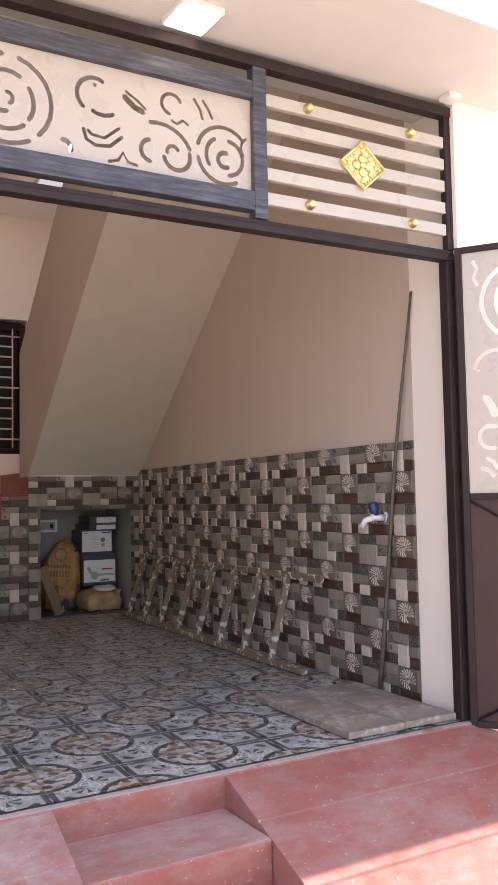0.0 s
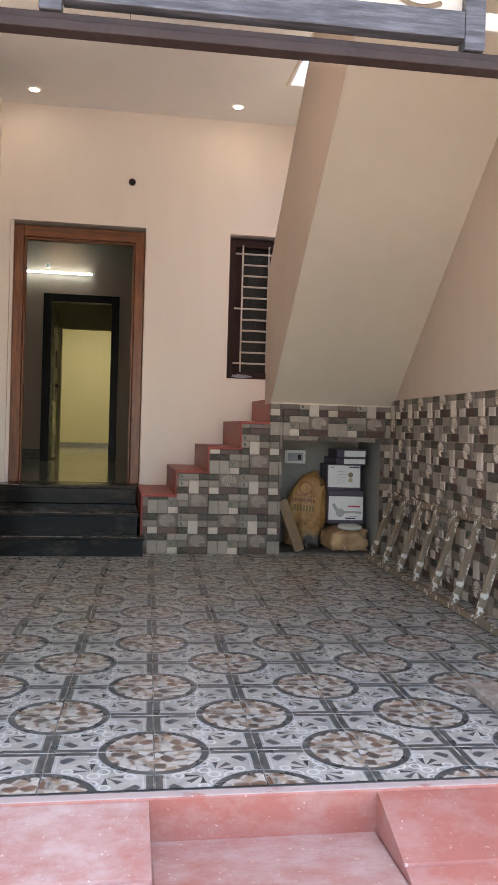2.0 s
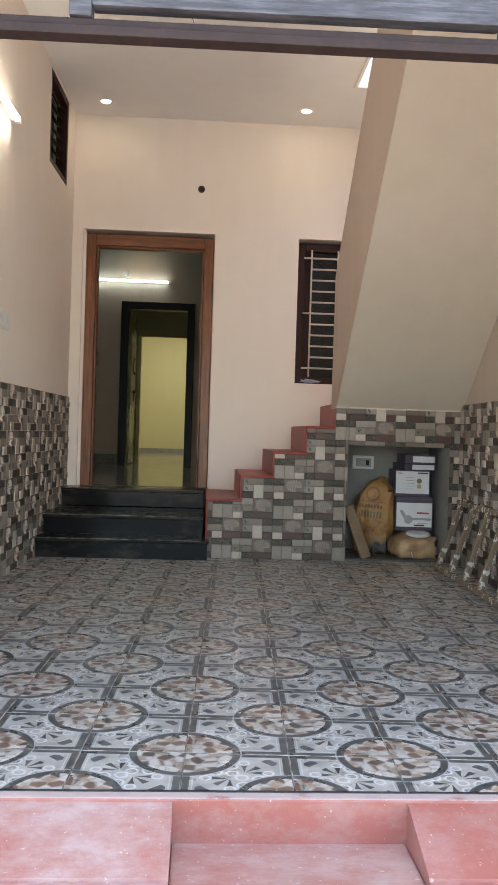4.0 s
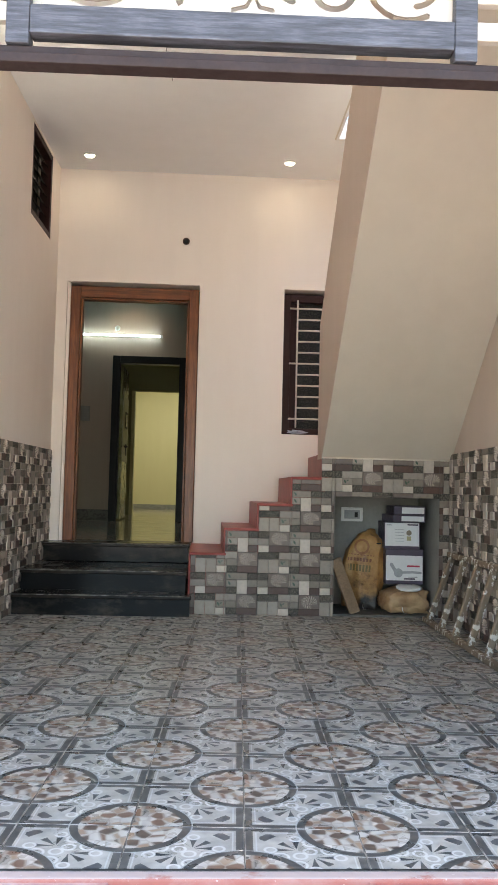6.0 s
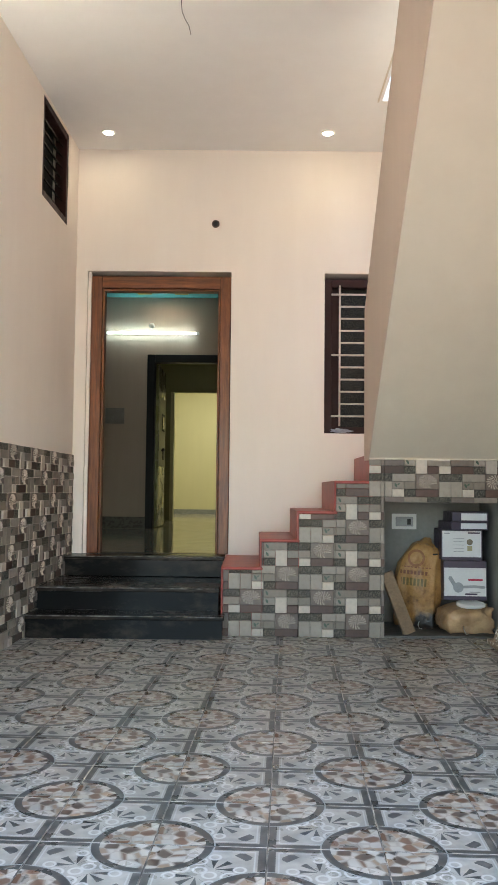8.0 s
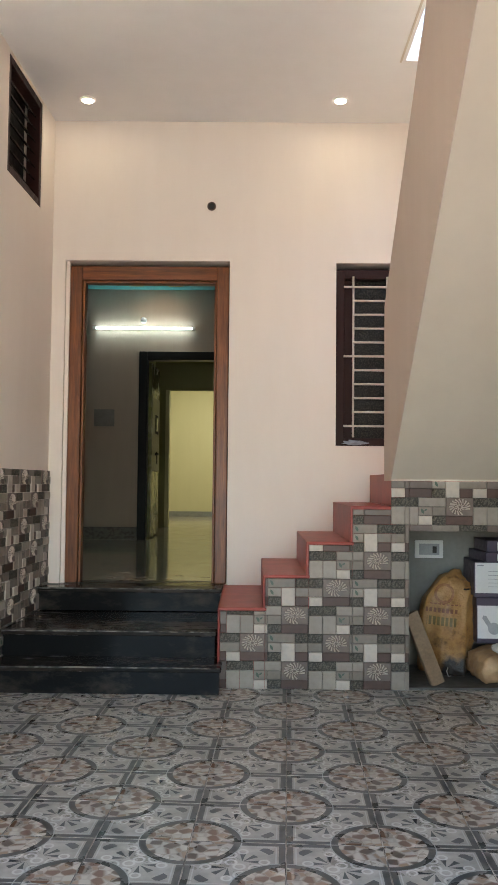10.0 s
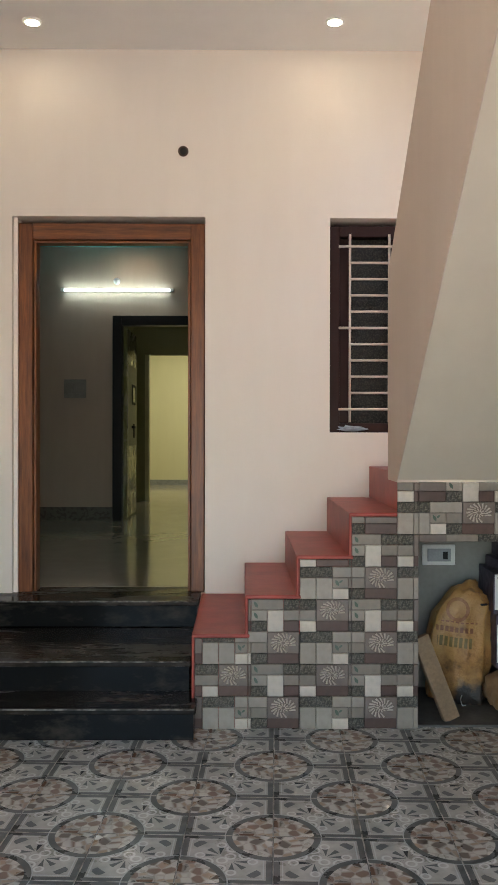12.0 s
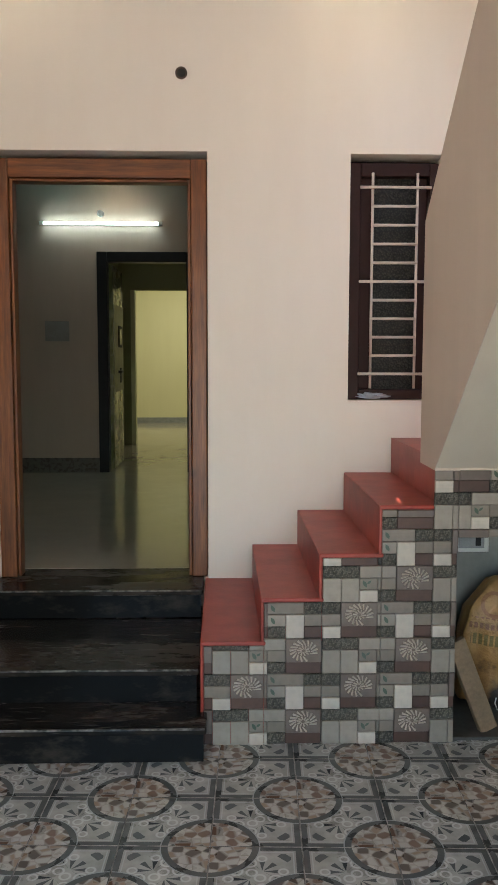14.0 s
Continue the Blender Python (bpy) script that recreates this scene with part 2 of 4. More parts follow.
# cladding pieces: one material a kind, each piece a shade of its own
def clad(name, a, b, rough=0.45, tex=False):
    k = Mat(name, rough)
    sh = k.math("FRACT", k.math("ADD", k.random(), k.island()))
    c = k.mix(sh, a, b)
    k.colour(k.mix(k.span(k.noise(30, 4), 0.4, 0.7, 0.0, 0.35), c, tuple(q * 0.6 for q in a)))
    if tex:
        v = k.voronoi(130)
        hi = k.span(v, 0.15, 0.65)
        k.colour(k.mix(hi, tuple(q * 1.5 for q in b), tuple(q * 0.6 for q in a)))
        k.bump(v, 0.004, 0.9)
    else:
        k.bump(k.noise(45, 4), 0.0015, 0.4)
    return k.m


CLAD = {
    "fossil": clad("fossil_relief_tile", (0.150, 0.112, 0.094), (0.190, 0.144, 0.12)),
    "brown": clad("brown_tile_piece", (0.070, 0.033, 0.024), (0.118, 0.060, 0.044)),
    "grey": clad("mid_grey_tile_piece", (0.205, 0.168, 0.136), (0.27, 0.222, 0.182)),
    "pale": clad("pale_grey_tile_piece", (0.29, 0.245, 0.202), (0.365, 0.312, 0.258)),
    "white": clad("white_tile_piece", (0.50, 0.43, 0.365), (0.62, 0.54, 0.46)),
    "rough": clad("carved_dark_tile_piece", (0.080, 0.070, 0.054), (0.122, 0.107, 0.084), 0.6, True),
}
RIB = plain("tan_fossil_ribs", (0.58, 0.49, 0.41), 0.45)
LEAF = plain("faded_leaf_print", (0.065, 0.105, 0.07), 0.5)


def floor_print():
    """Printed cement-look tile: two quarter rings of pebble mosaic, dark bands, fans and scrolls."""
    k = Mat("patterned_floor_tile", 0.26)
    x, y, _ = k.xyz()
    M = k.math

    def dist(ax, ay):
        dx, dy = M("SUBTRACT", x, ax), M("SUBTRACT", y, ay)
        return M("SQRT", M("ADD", M("MULTIPLY", dx, dx), M("MULTIPLY", dy, dy)))

    r1 = M("MINIMUM", dist(-0.15, -0.15), dist(0.15, 0.15))
    edge = M("MAXIMUM", M("ABSOLUTE", x), M("ABSOLUTE", y))
    a = M("ABSOLUTE", M("MULTIPLY", M("SUBTRACT", x, y), 0.7071))
    b = M("MULTIPLY", M("ADD", x, y), 0.7071)
    ab = M("ABSOLUTE", b)
    # field
    col = k.mix(k.span(k.noise(14, 4), 0.35, 0.65), (0.285, 0.279, 0.254), (0.43, 0.42, 0.385))
    # fine pale frame line near the band
    fr = M("MULTIPLY", M("GREATER_THAN", edge, 0.118), M("LESS_THAN", edge, 0.122))
    col = k.mix(M("MULTIPLY", fr, 0.7), col, (0.50, 0.51, 0.51))
    # fans that open towards the plain corners
    da = M("SUBTRACT", a, 0.028)
    rad = M("SQRT", M("ADD", M("MULTIPLY", da, da), M("MULTIPLY", b, b)))
    ang = M("ARCTAN2", b, da)
    pet = M("GREATER_THAN", M("COSINE", M("MULTIPLY", ang, 8.0)), M("SUBTRACT", 0.55, M("MULTIPLY", rad, 9.0)))
    fan = M("MULTIPLY", M("MULTIPLY", pet, M("LESS_THAN", rad, 0.056)), M("LESS_THAN", M("ABSOLUTE", ang), 1.45))
    fan = M("MULTIPLY", fan, M("GREATER_THAN", rad, 0.006))
    col = k.mix(fan, col, (0.055, 0.062, 0.066))
    # arrow heads at the plain corners
    arrow = M("MULTIPLY", M("GREATER_THAN", a, 0.118), M("LESS_THAN", ab, M("SUBTRACT", 0.158, a)))
    arrow = M("MULTIPLY", arrow, M("LESS_THAN", ab, 0.022))
    arrow = M("MULTIPLY", arrow, M("LESS_THAN", a, 0.146))
    col = k.mix(arrow, col, (0.07, 0.075, 0.08))
    # pale scrolls
    for ca, cb, rr in ((0.03, 0.058, 0.020), (0.0, 0.018, 0.016), (0.074, 0.047, 0.014)):
        d1, d2 = M("SUBTRACT", a, ca), M("SUBTRACT", ab, cb)
        dd = M("ABSOLUTE", M("SUBTRACT", M("SQRT", M("ADD", M("MULTIPLY", d1, d1), M("MULTIPLY", d2, d2))), rr))
        col = k.mix(k.span(dd, 0.002, 0.005, 0.9, 0.0), col, (0.58, 0.58, 0.56))
    # dark bands along the joints
    band = M("GREATER_THAN", edge, 0.128)
    dark = k.mix(k.span(k.noise(25, 4), 0.3, 0.7), (0.05, 0.053, 0.053), (0.088, 0.093, 0.092))
    col = k.mix(band, col, dark)
    # ring and mosaic
    col = k.mix(M("LESS_THAN", r1, 0.164), col, (0.36, 0.38, 0.38))
    col = k.mix(M("LESS_THAN", r1, 0.160), col, dark)
    v = k.t.nodes.new("ShaderNodeTexVoronoi")
    v.inputs["Scale"].default_value = 31
    k.t.links.new(k.coords(), v.inputs["Vector"])
    sep = k.t.nodes.new("ShaderNodeSeparateColor")
    k.t.links.new(v.outputs["Color"], sep.inputs[0])
    peb = k.ramp(sep.outputs[0], [(0.0, (0.10, 0.072, 0.058)), (0.22, (0.46, 0.44, 0.40)), (0.46, (0.165, 0.095, 0.066)), (0.62, (0.30, 0.215, 0.15)), (0.76, (0.12, 0.115, 0.108)), (0.86, (0.52, 0.49, 0.45))], True)
    ed = k.voronoi(31, "DISTANCE_TO_EDGE")
    peb = k.mix(k.span(ed, 0.03, 0.10, 0.7, 0.0), peb, (0.34, 0.31, 0.27))
    col = k.mix(M("LESS_THAN", r1, 0.138), col, peb)
    # pale cement in the joints
    col = k.mix(M("GREATER_THAN", edge, 0.1474), col, k.mix(k.span(k.noise(16, 4), 0.4, 0.6), (0.12, 0.115, 0.11), (0.42, 0.39, 0.35)))
    # dust and wear
    dustw = k.span(k.noise(2.3, 5, 0.65, None, "Generated"), 0.5, 0.8, 0.0, 0.12)
    k.colour(k.mix(dustw, col, (0.5, 0.5, 0.48)))
    k.rough(k.span(k.noise(9, 4), 0.3, 0.7, 0.20, 0.42))
    k.bump(k.noise(60, 3), 0.0008, 0.3)
    return k.m


FLOORTILE = floor_print()


# ---- mesh helpers ----
def part(name, bm, material, parent=None, label="", m=None):
    """Links a bmesh as one mesh object."""
    me = bpy.data.meshes.new(name)
    bmesh.ops.recalc_face_normals(bm, faces=bm.faces)
    bm.to_mesh(me)
    bm.free()
    for q in material if isinstance(material, (list, tuple)) else (material,):
        me.materials.append(q)
    ob = new(name, me)
    if parent is not None:
        ob.parent = parent
    if m is not None:
        ob.matrix_basis = m
    if label:
        tagged(ob, label)
    return ob


def box(x0, x1, y0, y1, z0, z1, bm=None, bevel=0.0, mat=0):
    bm2 = bmesh.new()
    v = [bm2.verts.new(p) for p in ((x0, y0, z0), (x1, y0, z0), (x1, y1, z0), (x0, y1, z0), (x0, y0, z1), (x1, y0, z1), (x1, y1, z1), (x0, y1, z1))]
    for f in ((3, 2, 1, 0), (4, 5, 6, 7), (0, 1, 5, 4), (1, 2, 6, 5), (2, 3, 7, 6), (3, 0, 4, 7)):
        bm2.faces.new([v[q] for q in f]).material_index = mat
    if bevel:
        bmesh.ops.bevel(bm2, geom=bm2.edges[:], offset=bevel, segments=2, affect="EDGES", profile=0.5)
    if bm is None:
        return bm2
    tmp = bpy.data.meshes.new("tmp")
    bm2.to_mesh(tmp)
    bm2.free()
    bm.from_mesh(tmp)
    bpy.data.meshes.remove(tmp)
    return bm


def prism(points, d0, d1, axis="y", bm=None, mat=0):
    """A flat outline pushed through from d0 to d1 along an axis."""
    bm = bm or bmesh.new()

    def at(p, d):
        return {"y": (p[0], d, p[1]), "x": (d, p[0], p[1]), "z": (p[0], p[1], d)}[axis]

    lo, hi = [bm.verts.new(at(p, d0)) for p in points], [bm.verts.new(at(p, d1)) for p in points]
    n = len(points)
    fs = [bm.faces.new(lo), bm.faces.new(hi[::-1])]
    for q in range(n):
        fs.append(bm.faces.new((lo[q], hi[q], hi[(q + 1) % n], lo[(q + 1) % n])))
    for f in fs:
        f.material_index = mat
    return bm


def tube(points, r, bm=None, n=8, taper=None):
    """A round bar along a line of points."""
    bm = bm or bmesh.new()
    rings = []
    pts = [Vector(p) for p in points]
    for q, p in enumerate(pts):
        d = (pts[min(q + 1, len(pts) - 1)] - pts[max(q - 1, 0)]).normalized()
        side = d.cross(Vector((0.31, 0.2, 0.93))).normalized()
        up = d.cross(side)
        rr = r if taper is None else r + (taper - r) * q / (len(pts) - 1)
        rings.append([bm.verts.new(p + rr * (math.cos(a) * side + math.sin(a) * up)) for a in (2 * math.pi * w / n for w in range(n))])
    for ra, rb in zip(rings, rings[1:]):
        for w in range(n):
            f = bm.faces.new((ra[w], ra[(w + 1) % n], rb[(w + 1) % n], rb[w]))
            f.smooth = True
    bm.faces.new(rings[0][::-1])
    bm.faces.new(rings[-1])
    return bm


def lathe(profile, m, bm=None, n=20):
    """A turned shape: (radius, height) pairs round the local z of the pose m."""
    bm = bm or bmesh.new()
    rings = [[bm.verts.new(m @ Vector((r * math.cos(2 * math.pi * w / n), r * math.sin(2 * math.pi * w / n), h))) for w in range(n)] for r, h in profile]
    for ra, rb in zip(rings, rings[1:]):
        for w in range(n):
            bm.faces.new((ra[w], ra[(w + 1) % n], rb[(w + 1) % n], rb[w])).smooth = True
    bm.faces.new(rings[0][::-1])
    bm.faces.new(rings[-1])
    return bm


def empty(name, label, category, group="", kind="", m=None):
    ob = tagged(new(name), label, category, group, kind)
    if m is not None:
        ob.matrix_basis = m
    return ob


def structure(name, bm, material, label, category=""):
    return tagged(part(name, bm, material), label, category or name.split("_")[0], kind="structure")


def loose(name, bm, material, label, category, group=""):
    return tagged(part(name, bm, material), label, category, group)


# ---- plan ----
BACK = 7.956          # wall of the house with the door
STAIR = 6.95          # tiled face of the stair
CEILING = 3.59
SILL = 0.44           # floor of the house
TILTR, TILTL = 3.25, 1.85   # the side walls run a little askew
RX, RY = 3.42, 3.1    # foot of the right wall
LX, LY = 0.38, 2.9    # foot of the left wall


def right_x(y):
    return RX + (y - RY) * math.tan(radians(TILTR))


def left_x(y):
    return LX + (y - LY) * math.tan(radians(TILTL))


def para_x(y):
    return 2.684 + (y - 6.94) * 0.02


# floor bed
structure("floor", prism([(left_x(2.88), 2.88), (right_x(2.88), 2.88), (right_x(BACK), BACK), (left_x(BACK), BACK)], -0.20, -0.006, "z"), JOINT, "porch floor of patterned grey cement-look tiles")

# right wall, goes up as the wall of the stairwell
structure("wall_right", prism([(right_x(3.18), 3.18), (right_x(8.3), 8.3), (right_x(8.3) + 0.23, 8.3), (right_x(3.18) + 0.23, 3.18)], -0.5, 4.3, "z"), DIM_PEACH, "peach painted porch wall, dimmer tone put in its colour, tiled lower part", "wall")
# left wall with a high window opening
LW = (6.98, 7.66, 2.88, 3.57)


def left_piece(y0, y1, z0, z1, bm=None):
    return prism([(left_x(y0), y0), (left_x(y1), y1), (left_x(y1) - 0.23, y1), (left_x(y0) - 0.23, y0)], z0, z1, "z", bm)


bm = left_piece(2.65, LW[0], -0.5, 4.0)
left_piece(LW[1], 8.3, -0.5, 4.0, bm)
left_piece(LW[0], LW[1], -0.5, LW[2], bm)
left_piece(LW[0], LW[1], LW[3], 4.0, bm)
structure("wall_left", bm, CREAM, "peach painted porch wall with tiled lower part", "wall")

# back wall with door and window openings
DX0, DX1, DZ = 0.632, 1.75, 2.625
WX0, WX1, WZ0, WZ1 = 2.474, 2.95, 1.376, 2.62
bm = bmesh.new()
Y0, Y1 = BACK, BACK + 0.23
box(-1.75, DX0, Y0, Y1, 0, 4.0, bm)
box(DX0, DX1, Y0, Y1, DZ, 4.0, bm)
box(DX0, DX1, Y0, Y1, -0.2, SILL - 0.004, bm)
box(DX1, WX0, Y0, Y1, 0, 4.0, bm)
box(WX0, WX1, Y0, Y1, 0, WZ0, bm)
box(WX0, WX1, Y0, Y1, WZ1, 4.0, bm)
box(WX1, 4.0, Y0, Y1, 0, 4.0, bm)
structure("wall_back", bm, CREAM, "peach painted house wall with the doorway and window", "wall")

# ceiling with the stairwell left open
HX, HY0, HY1 = 2.79, 3.45, 7.1
bm = box(0.1, HX, 2.9, 8.0, CEILING, CEILING + 0.14)
box(HX, 3.8, HY1, 8.0, CEILING, CEILING + 0.14, bm)
box(HX, 3.8, 2.9, HY0, CEILING, CEILING + 0.14, bm)
tagged(part("ceiling", bm, CEIL), "white painted porch ceiling, open over the stair", "ceiling", kind="structure")
bm = box(2.757, 2.768, 3.4, 7.11, CEILING - 0.006, CEILING + 0.002)
structure("trim", bm, BEIGE, "thin plaster line beside the stairwell opening", "trim")
# walls of the stairwell above the ceiling
bm = box(HX - 0.16, HX, 3.1, 8.1, CEILING + 0.14, 4.0)
box(HX, 3.9, 3.0, HY0, CEILING + 0.14, 4.0, bm)
structure("wall_stairwell", bm, WHITE, "off-white walls of the stairwell above", "wall")

# beam and canopy over the gate
bm = box(0.0, 3.68, 2.36, 3.12, 2.655, 3.4)
structure("canopy", bm, WHITE, "off-white plastered canopy over the gate", "canopy")
bm = box(0.0, 3.75, 2.95, 3.12, 3.4, 4.6)
structure("wall_front", bm, WHITE, "off-white front wall above the canopy", "wall")
# pillars at the gate
bm = prism([(3.425, 2.86), (3.70, 2.86), (3.70, 3.18), (3.425, 3.18)], -0.5, 4.6, "z")
structure("pillar_right", bm, CREAM, "cream painted gate pillar", "pillar")
bm = prism([(0.05, 2.65), (0.36, 2.65), (0.36, 2.99), (0.05, 2.99)], -0.5, 4.6, "z")
structure("pillar_left", bm, WHITE, "off-white painted gate pillar", "pillar")

# ---- ramp and steps to the street ----
GROUND, SLOPE, TOP = -0.45, 0.376, 2.84


def ramp_y(z):
    return TOP + z / SLOPE


def ramp(x0, x1):
    """Sloping cement apron made of strips with scored joints."""
    bm = bmesh.new()
    g = 0.006
    ys = [TOP, 2.62, 2.34, 2.06, 1.80, ramp_y(GROUND - 0.05)]
    pts = [(2.9, -0.012), (TOP, -0.012)]
    for y in ys[1:-1]:
        z = (y - TOP) * SLOPE - 0.012
        pts += [(y + g, z + g * SLOPE), (y, z - 0.008), (y - g, z - g * SLOPE)]
    y = ys[-1]
    pts += [(y, GROUND - 0.06), (2.9, GROUND - 0.06)]
    return prism(pts, x0, x1, "x", bm)


structure("ramp_right", ramp(2.238, 4.4), RED, "sloping red oxide cement ramp with scored lines", "ramp")
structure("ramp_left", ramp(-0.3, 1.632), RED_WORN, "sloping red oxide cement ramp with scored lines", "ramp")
steps = tagged(new("entrance_steps"), "red oxide cement steps cut into the ramp", "steps", kind="structure")
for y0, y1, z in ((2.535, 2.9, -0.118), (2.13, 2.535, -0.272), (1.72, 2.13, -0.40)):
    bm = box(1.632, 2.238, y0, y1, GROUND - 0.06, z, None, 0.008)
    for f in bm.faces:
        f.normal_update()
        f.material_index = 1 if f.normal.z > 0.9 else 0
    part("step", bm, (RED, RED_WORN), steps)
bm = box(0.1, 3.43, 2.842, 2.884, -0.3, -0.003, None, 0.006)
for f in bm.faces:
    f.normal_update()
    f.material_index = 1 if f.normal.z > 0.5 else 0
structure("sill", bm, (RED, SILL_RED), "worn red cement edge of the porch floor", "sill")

bm = bmesh.new()
R = 900
bm.faces.new([bm.verts.new(p) for p in ((-R, -R, GROUND), (R, -R, GROUND), (R, R, GROUND), (-R, R, GROUND))])
structure("ground", bm, STREET, "dusty pale concrete street in the sun", "ground")

# ---- stair: first flight, landing, second flight ----
stair = tagged(new("staircase"), "concrete staircase with red painted treads and beige soffit", "staircase")
XS = [1.735, 1.981, 2.217, 2.459, 2.705]
ZS = [0.44, 0.62, 0.803, 1.0]
for n in range(4):
    low = ZS[n - 1] - 0.005 if n else 0.0
    far = XS[n + 1] + 0.02 if n < 3 else 2.682
    bm = box(XS[n], max(far, XS[n + 1] + 0.006), STAIR + 0.006, BACK - 0.003, low, ZS[n] - 0.002)
    box(XS[n], far, STAIR - 0.018, BACK - 0.003, ZS[n] - 0.018, ZS[n], bm, 0.006)
    box(XS[n] - 0.001, XS[n] + 0.012, STAIR - 0.017, STAIR + 0.1, low, ZS[n] - 0.004, bm, 0.004)
    part("tread", bm, REDPAINT, stair, "red oxide painted step")
part("core", prism([(1.76, 0), (2.77, 0), (2.77, 0.98), (2.47, 0.98), (2.47, 0.78), (2.23, 0.78), (2.23, 0.60), (1.99, 0.60), (1.99, 0.42), (1.76, 0.42)], STAIR + 0.012, BACK - 0.004), GROUT, stair)
part("landing_edge", box(2.684, right_x(STAIR) - 0.004, STAIR - 0.006, STAIR + 0.075, 1.141, 1.30), BEIGE, stair)
part("landing", prism([(2.705, STAIR + 0.06), (right_x(STAIR), STAIR + 0.06), (right_x(BACK), BACK - 0.004), (2.705, BACK - 0.004)], 1.0, 1.18, "z"), REDPAINT, stair, "red oxide painted landing")
# slab of the second flight: underside rises towards the street
FA, FB = 6.94, 3.15
SL, SR = 0.80, 0.74


def under(y, side):
    return 1.15 + (SL if side == 0 else SR) * (FA - y)


bm = bmesh.new()
N = 12
lo, hi = [], []
for q in range(N + 1):
    y = FA + (FB - FA) * q / N
    xs = (para_x(y), right_x(y) + 0.01)
    lo.append([bm.verts.new((xs[s], y, under(y, s))) for s in (0, 1)])
    hi.append([bm.verts.new((xs[s], y, under(y, s) + 0.17)) for s in (0, 1)])
for q in range(N):
    bm.faces.new((lo[q][0], lo[q + 1][0], lo[q + 1][1], lo[q][1]))
    bm.faces.new((hi[q][0], hi[q][1], hi[q + 1][1], hi[q + 1][0]))
    for s in (0, 1):
        bm.faces.new((lo[q][s], hi[q][s], hi[q + 1][s], lo[q + 1][s]))
bm.faces.new((lo[0][0], lo[0][1], hi[0][1], hi[0][0]))
bm.faces.new((lo[N][0], hi[N][0], hi[N][1], lo[N][1]))
part("soffit", bm, BEIGE, stair, "smooth beige plastered stair underside")
# parapet of the second flight
pts = [(7.22, 1.14), (7.22, 2.17), (5.2, 3.79), (4.2, 4.58), (FB, 4.62), (FB, under(FB, 0) - 0.002), (FA, under(FA, 0) - 0.002), (FA, 1.14)]
bm = bmesh.new()
a = [bm.verts.new((para_x(y) - 0.003, y, z)) for y, z in pts]
b = [bm.verts.new((para_x(y) + 0.10, y, z + (0.06 if q in (5, 6) else 0.0))) for q, (y, z) in enumerate(pts)]
bm.faces.new(a)
bm.faces.new(b[::-1])
for q in range(len(pts)):
    w = (q + 1) % len(pts)
    bm.faces.new((a[q], b[q], b[w], a[w]))
part("parapet", bm, DIM_PEACH, stair, "peach painted stair parapet, dimmer tone put in its colour")
# upper treads are out of sight; pale colour chosen to bounce white light upwards
for q in range(14):
    y1 = FA - 0.05 - 0.27 * q
    z = max(under(y1 - 0.29, 0), under(y1 - 0.29, 1)) + 0.235
    part("tread", box(para_x(y1) + 0.10, right_x(y1) - 0.03, y1 - 0.29, y1, z - 0.19, z, None, 0.01), BOUNCE, stair, "unseen upper step, pale to bounce light")

# niche below the landing
NX0, NX1, NZ = 2.782, 3.555, 0.865
bm = bmesh.new()
NY = 7.55
box(NX0 - 0.012, NX1 + 0.01, NY, NY + 0.05, 0, 1.0, bm)
box(NX1, right_x(7.6), STAIR + 0.012, NY + 0.05, 0, 1.0, bm)
box(NX0 - 0.02, NX0, STAIR + 0.012, NY + 0.05, 0, 1.0, bm)
box(NX0, NX1, STAIR + 0.012, NY, NZ, 1.0, bm)
structure("wall_niche", bm, NICHE, "bare grey cement inside the storage niche", "wall")
structure("floor_niche", box(NX0, NX1, STAIR + 0.01, NY, -0.004, 0.012), plain("dark_dusty_stone", (0.10, 0.095, 0.085), 0.6, 0.0, 0.4, 9), "dark stone floor of the storage niche", "floor")

# ---- granite steps at the door ----
gs = tagged(new("granite_steps"), "polished black granite steps below the door", "steps")
for y0, z in ((6.80, 0.145), (7.05, 0.29), (7.74, SILL)):
    x1 = 1.762 if z < 0.2 else 1.727
    x0 = left_x(y0) + 0.004
    part("riser", box(x0, x1 - 0.012, y0, BACK - 0.005, z - 0.145 if z > 0.2 else 0.0, z - 0.028), GRANITE, gs)
    part("tread", box(x0, x1, y0 - 0.022, BACK + (0.0 if z < 0.4 else 0.22), z - 0.028, z, None, 0.008), GRANITE_TOP, gs)
    part("nosing", tube([(x0 + 0.004, y0 - 0.0195, z - 0.0035), ((x0 + x1) / 2, y0 - 0.0195, z - 0.003), (x1 - 0.006, y0 - 0.0195, z - 0.0035)], 0.0045, n=6), NOSING, gs, "pale dusty worn edge")

# ---- rooms of the house seen through the doorway ----
RB = 12.2
bm = box(-1.6, 2.9, Y1, RB + 0.15, SILL - 0.10, SILL - 0.001)
box(0.3, 3.2, RB + 0.15, 19.2, SILL - 0.10, SILL - 0.001, bm)
structure("floor_hall", bm, ROOMFLOOR, "polished cream vitrified floor of the hall", "floor")
bm = bmesh.new()
IX0, IX1, IZ = 0.565, 1.56, 2.66
box(-1.6, IX0, RB, RB + 0.15, SILL, 3.5, bm)
box(IX1, 2.9, RB, RB + 0.15, SILL, 3.5, bm)
box(IX0, IX1, RB, RB + 0.15, IZ, 3.5, bm)
structure("wall_hall", bm, ROOM, "dim grey-brown painted far wall of the hall", "wall")
bm = box(-1.75, -1.6, Y1, RB + 0.15, SILL, 3.5)
box(2.9, 3.05, Y1, RB + 0.15, SILL, 3.5, bm)
structure("wall_hall_sides", bm, ROOM, "dim grey-brown painted side walls of the hall", "wall")
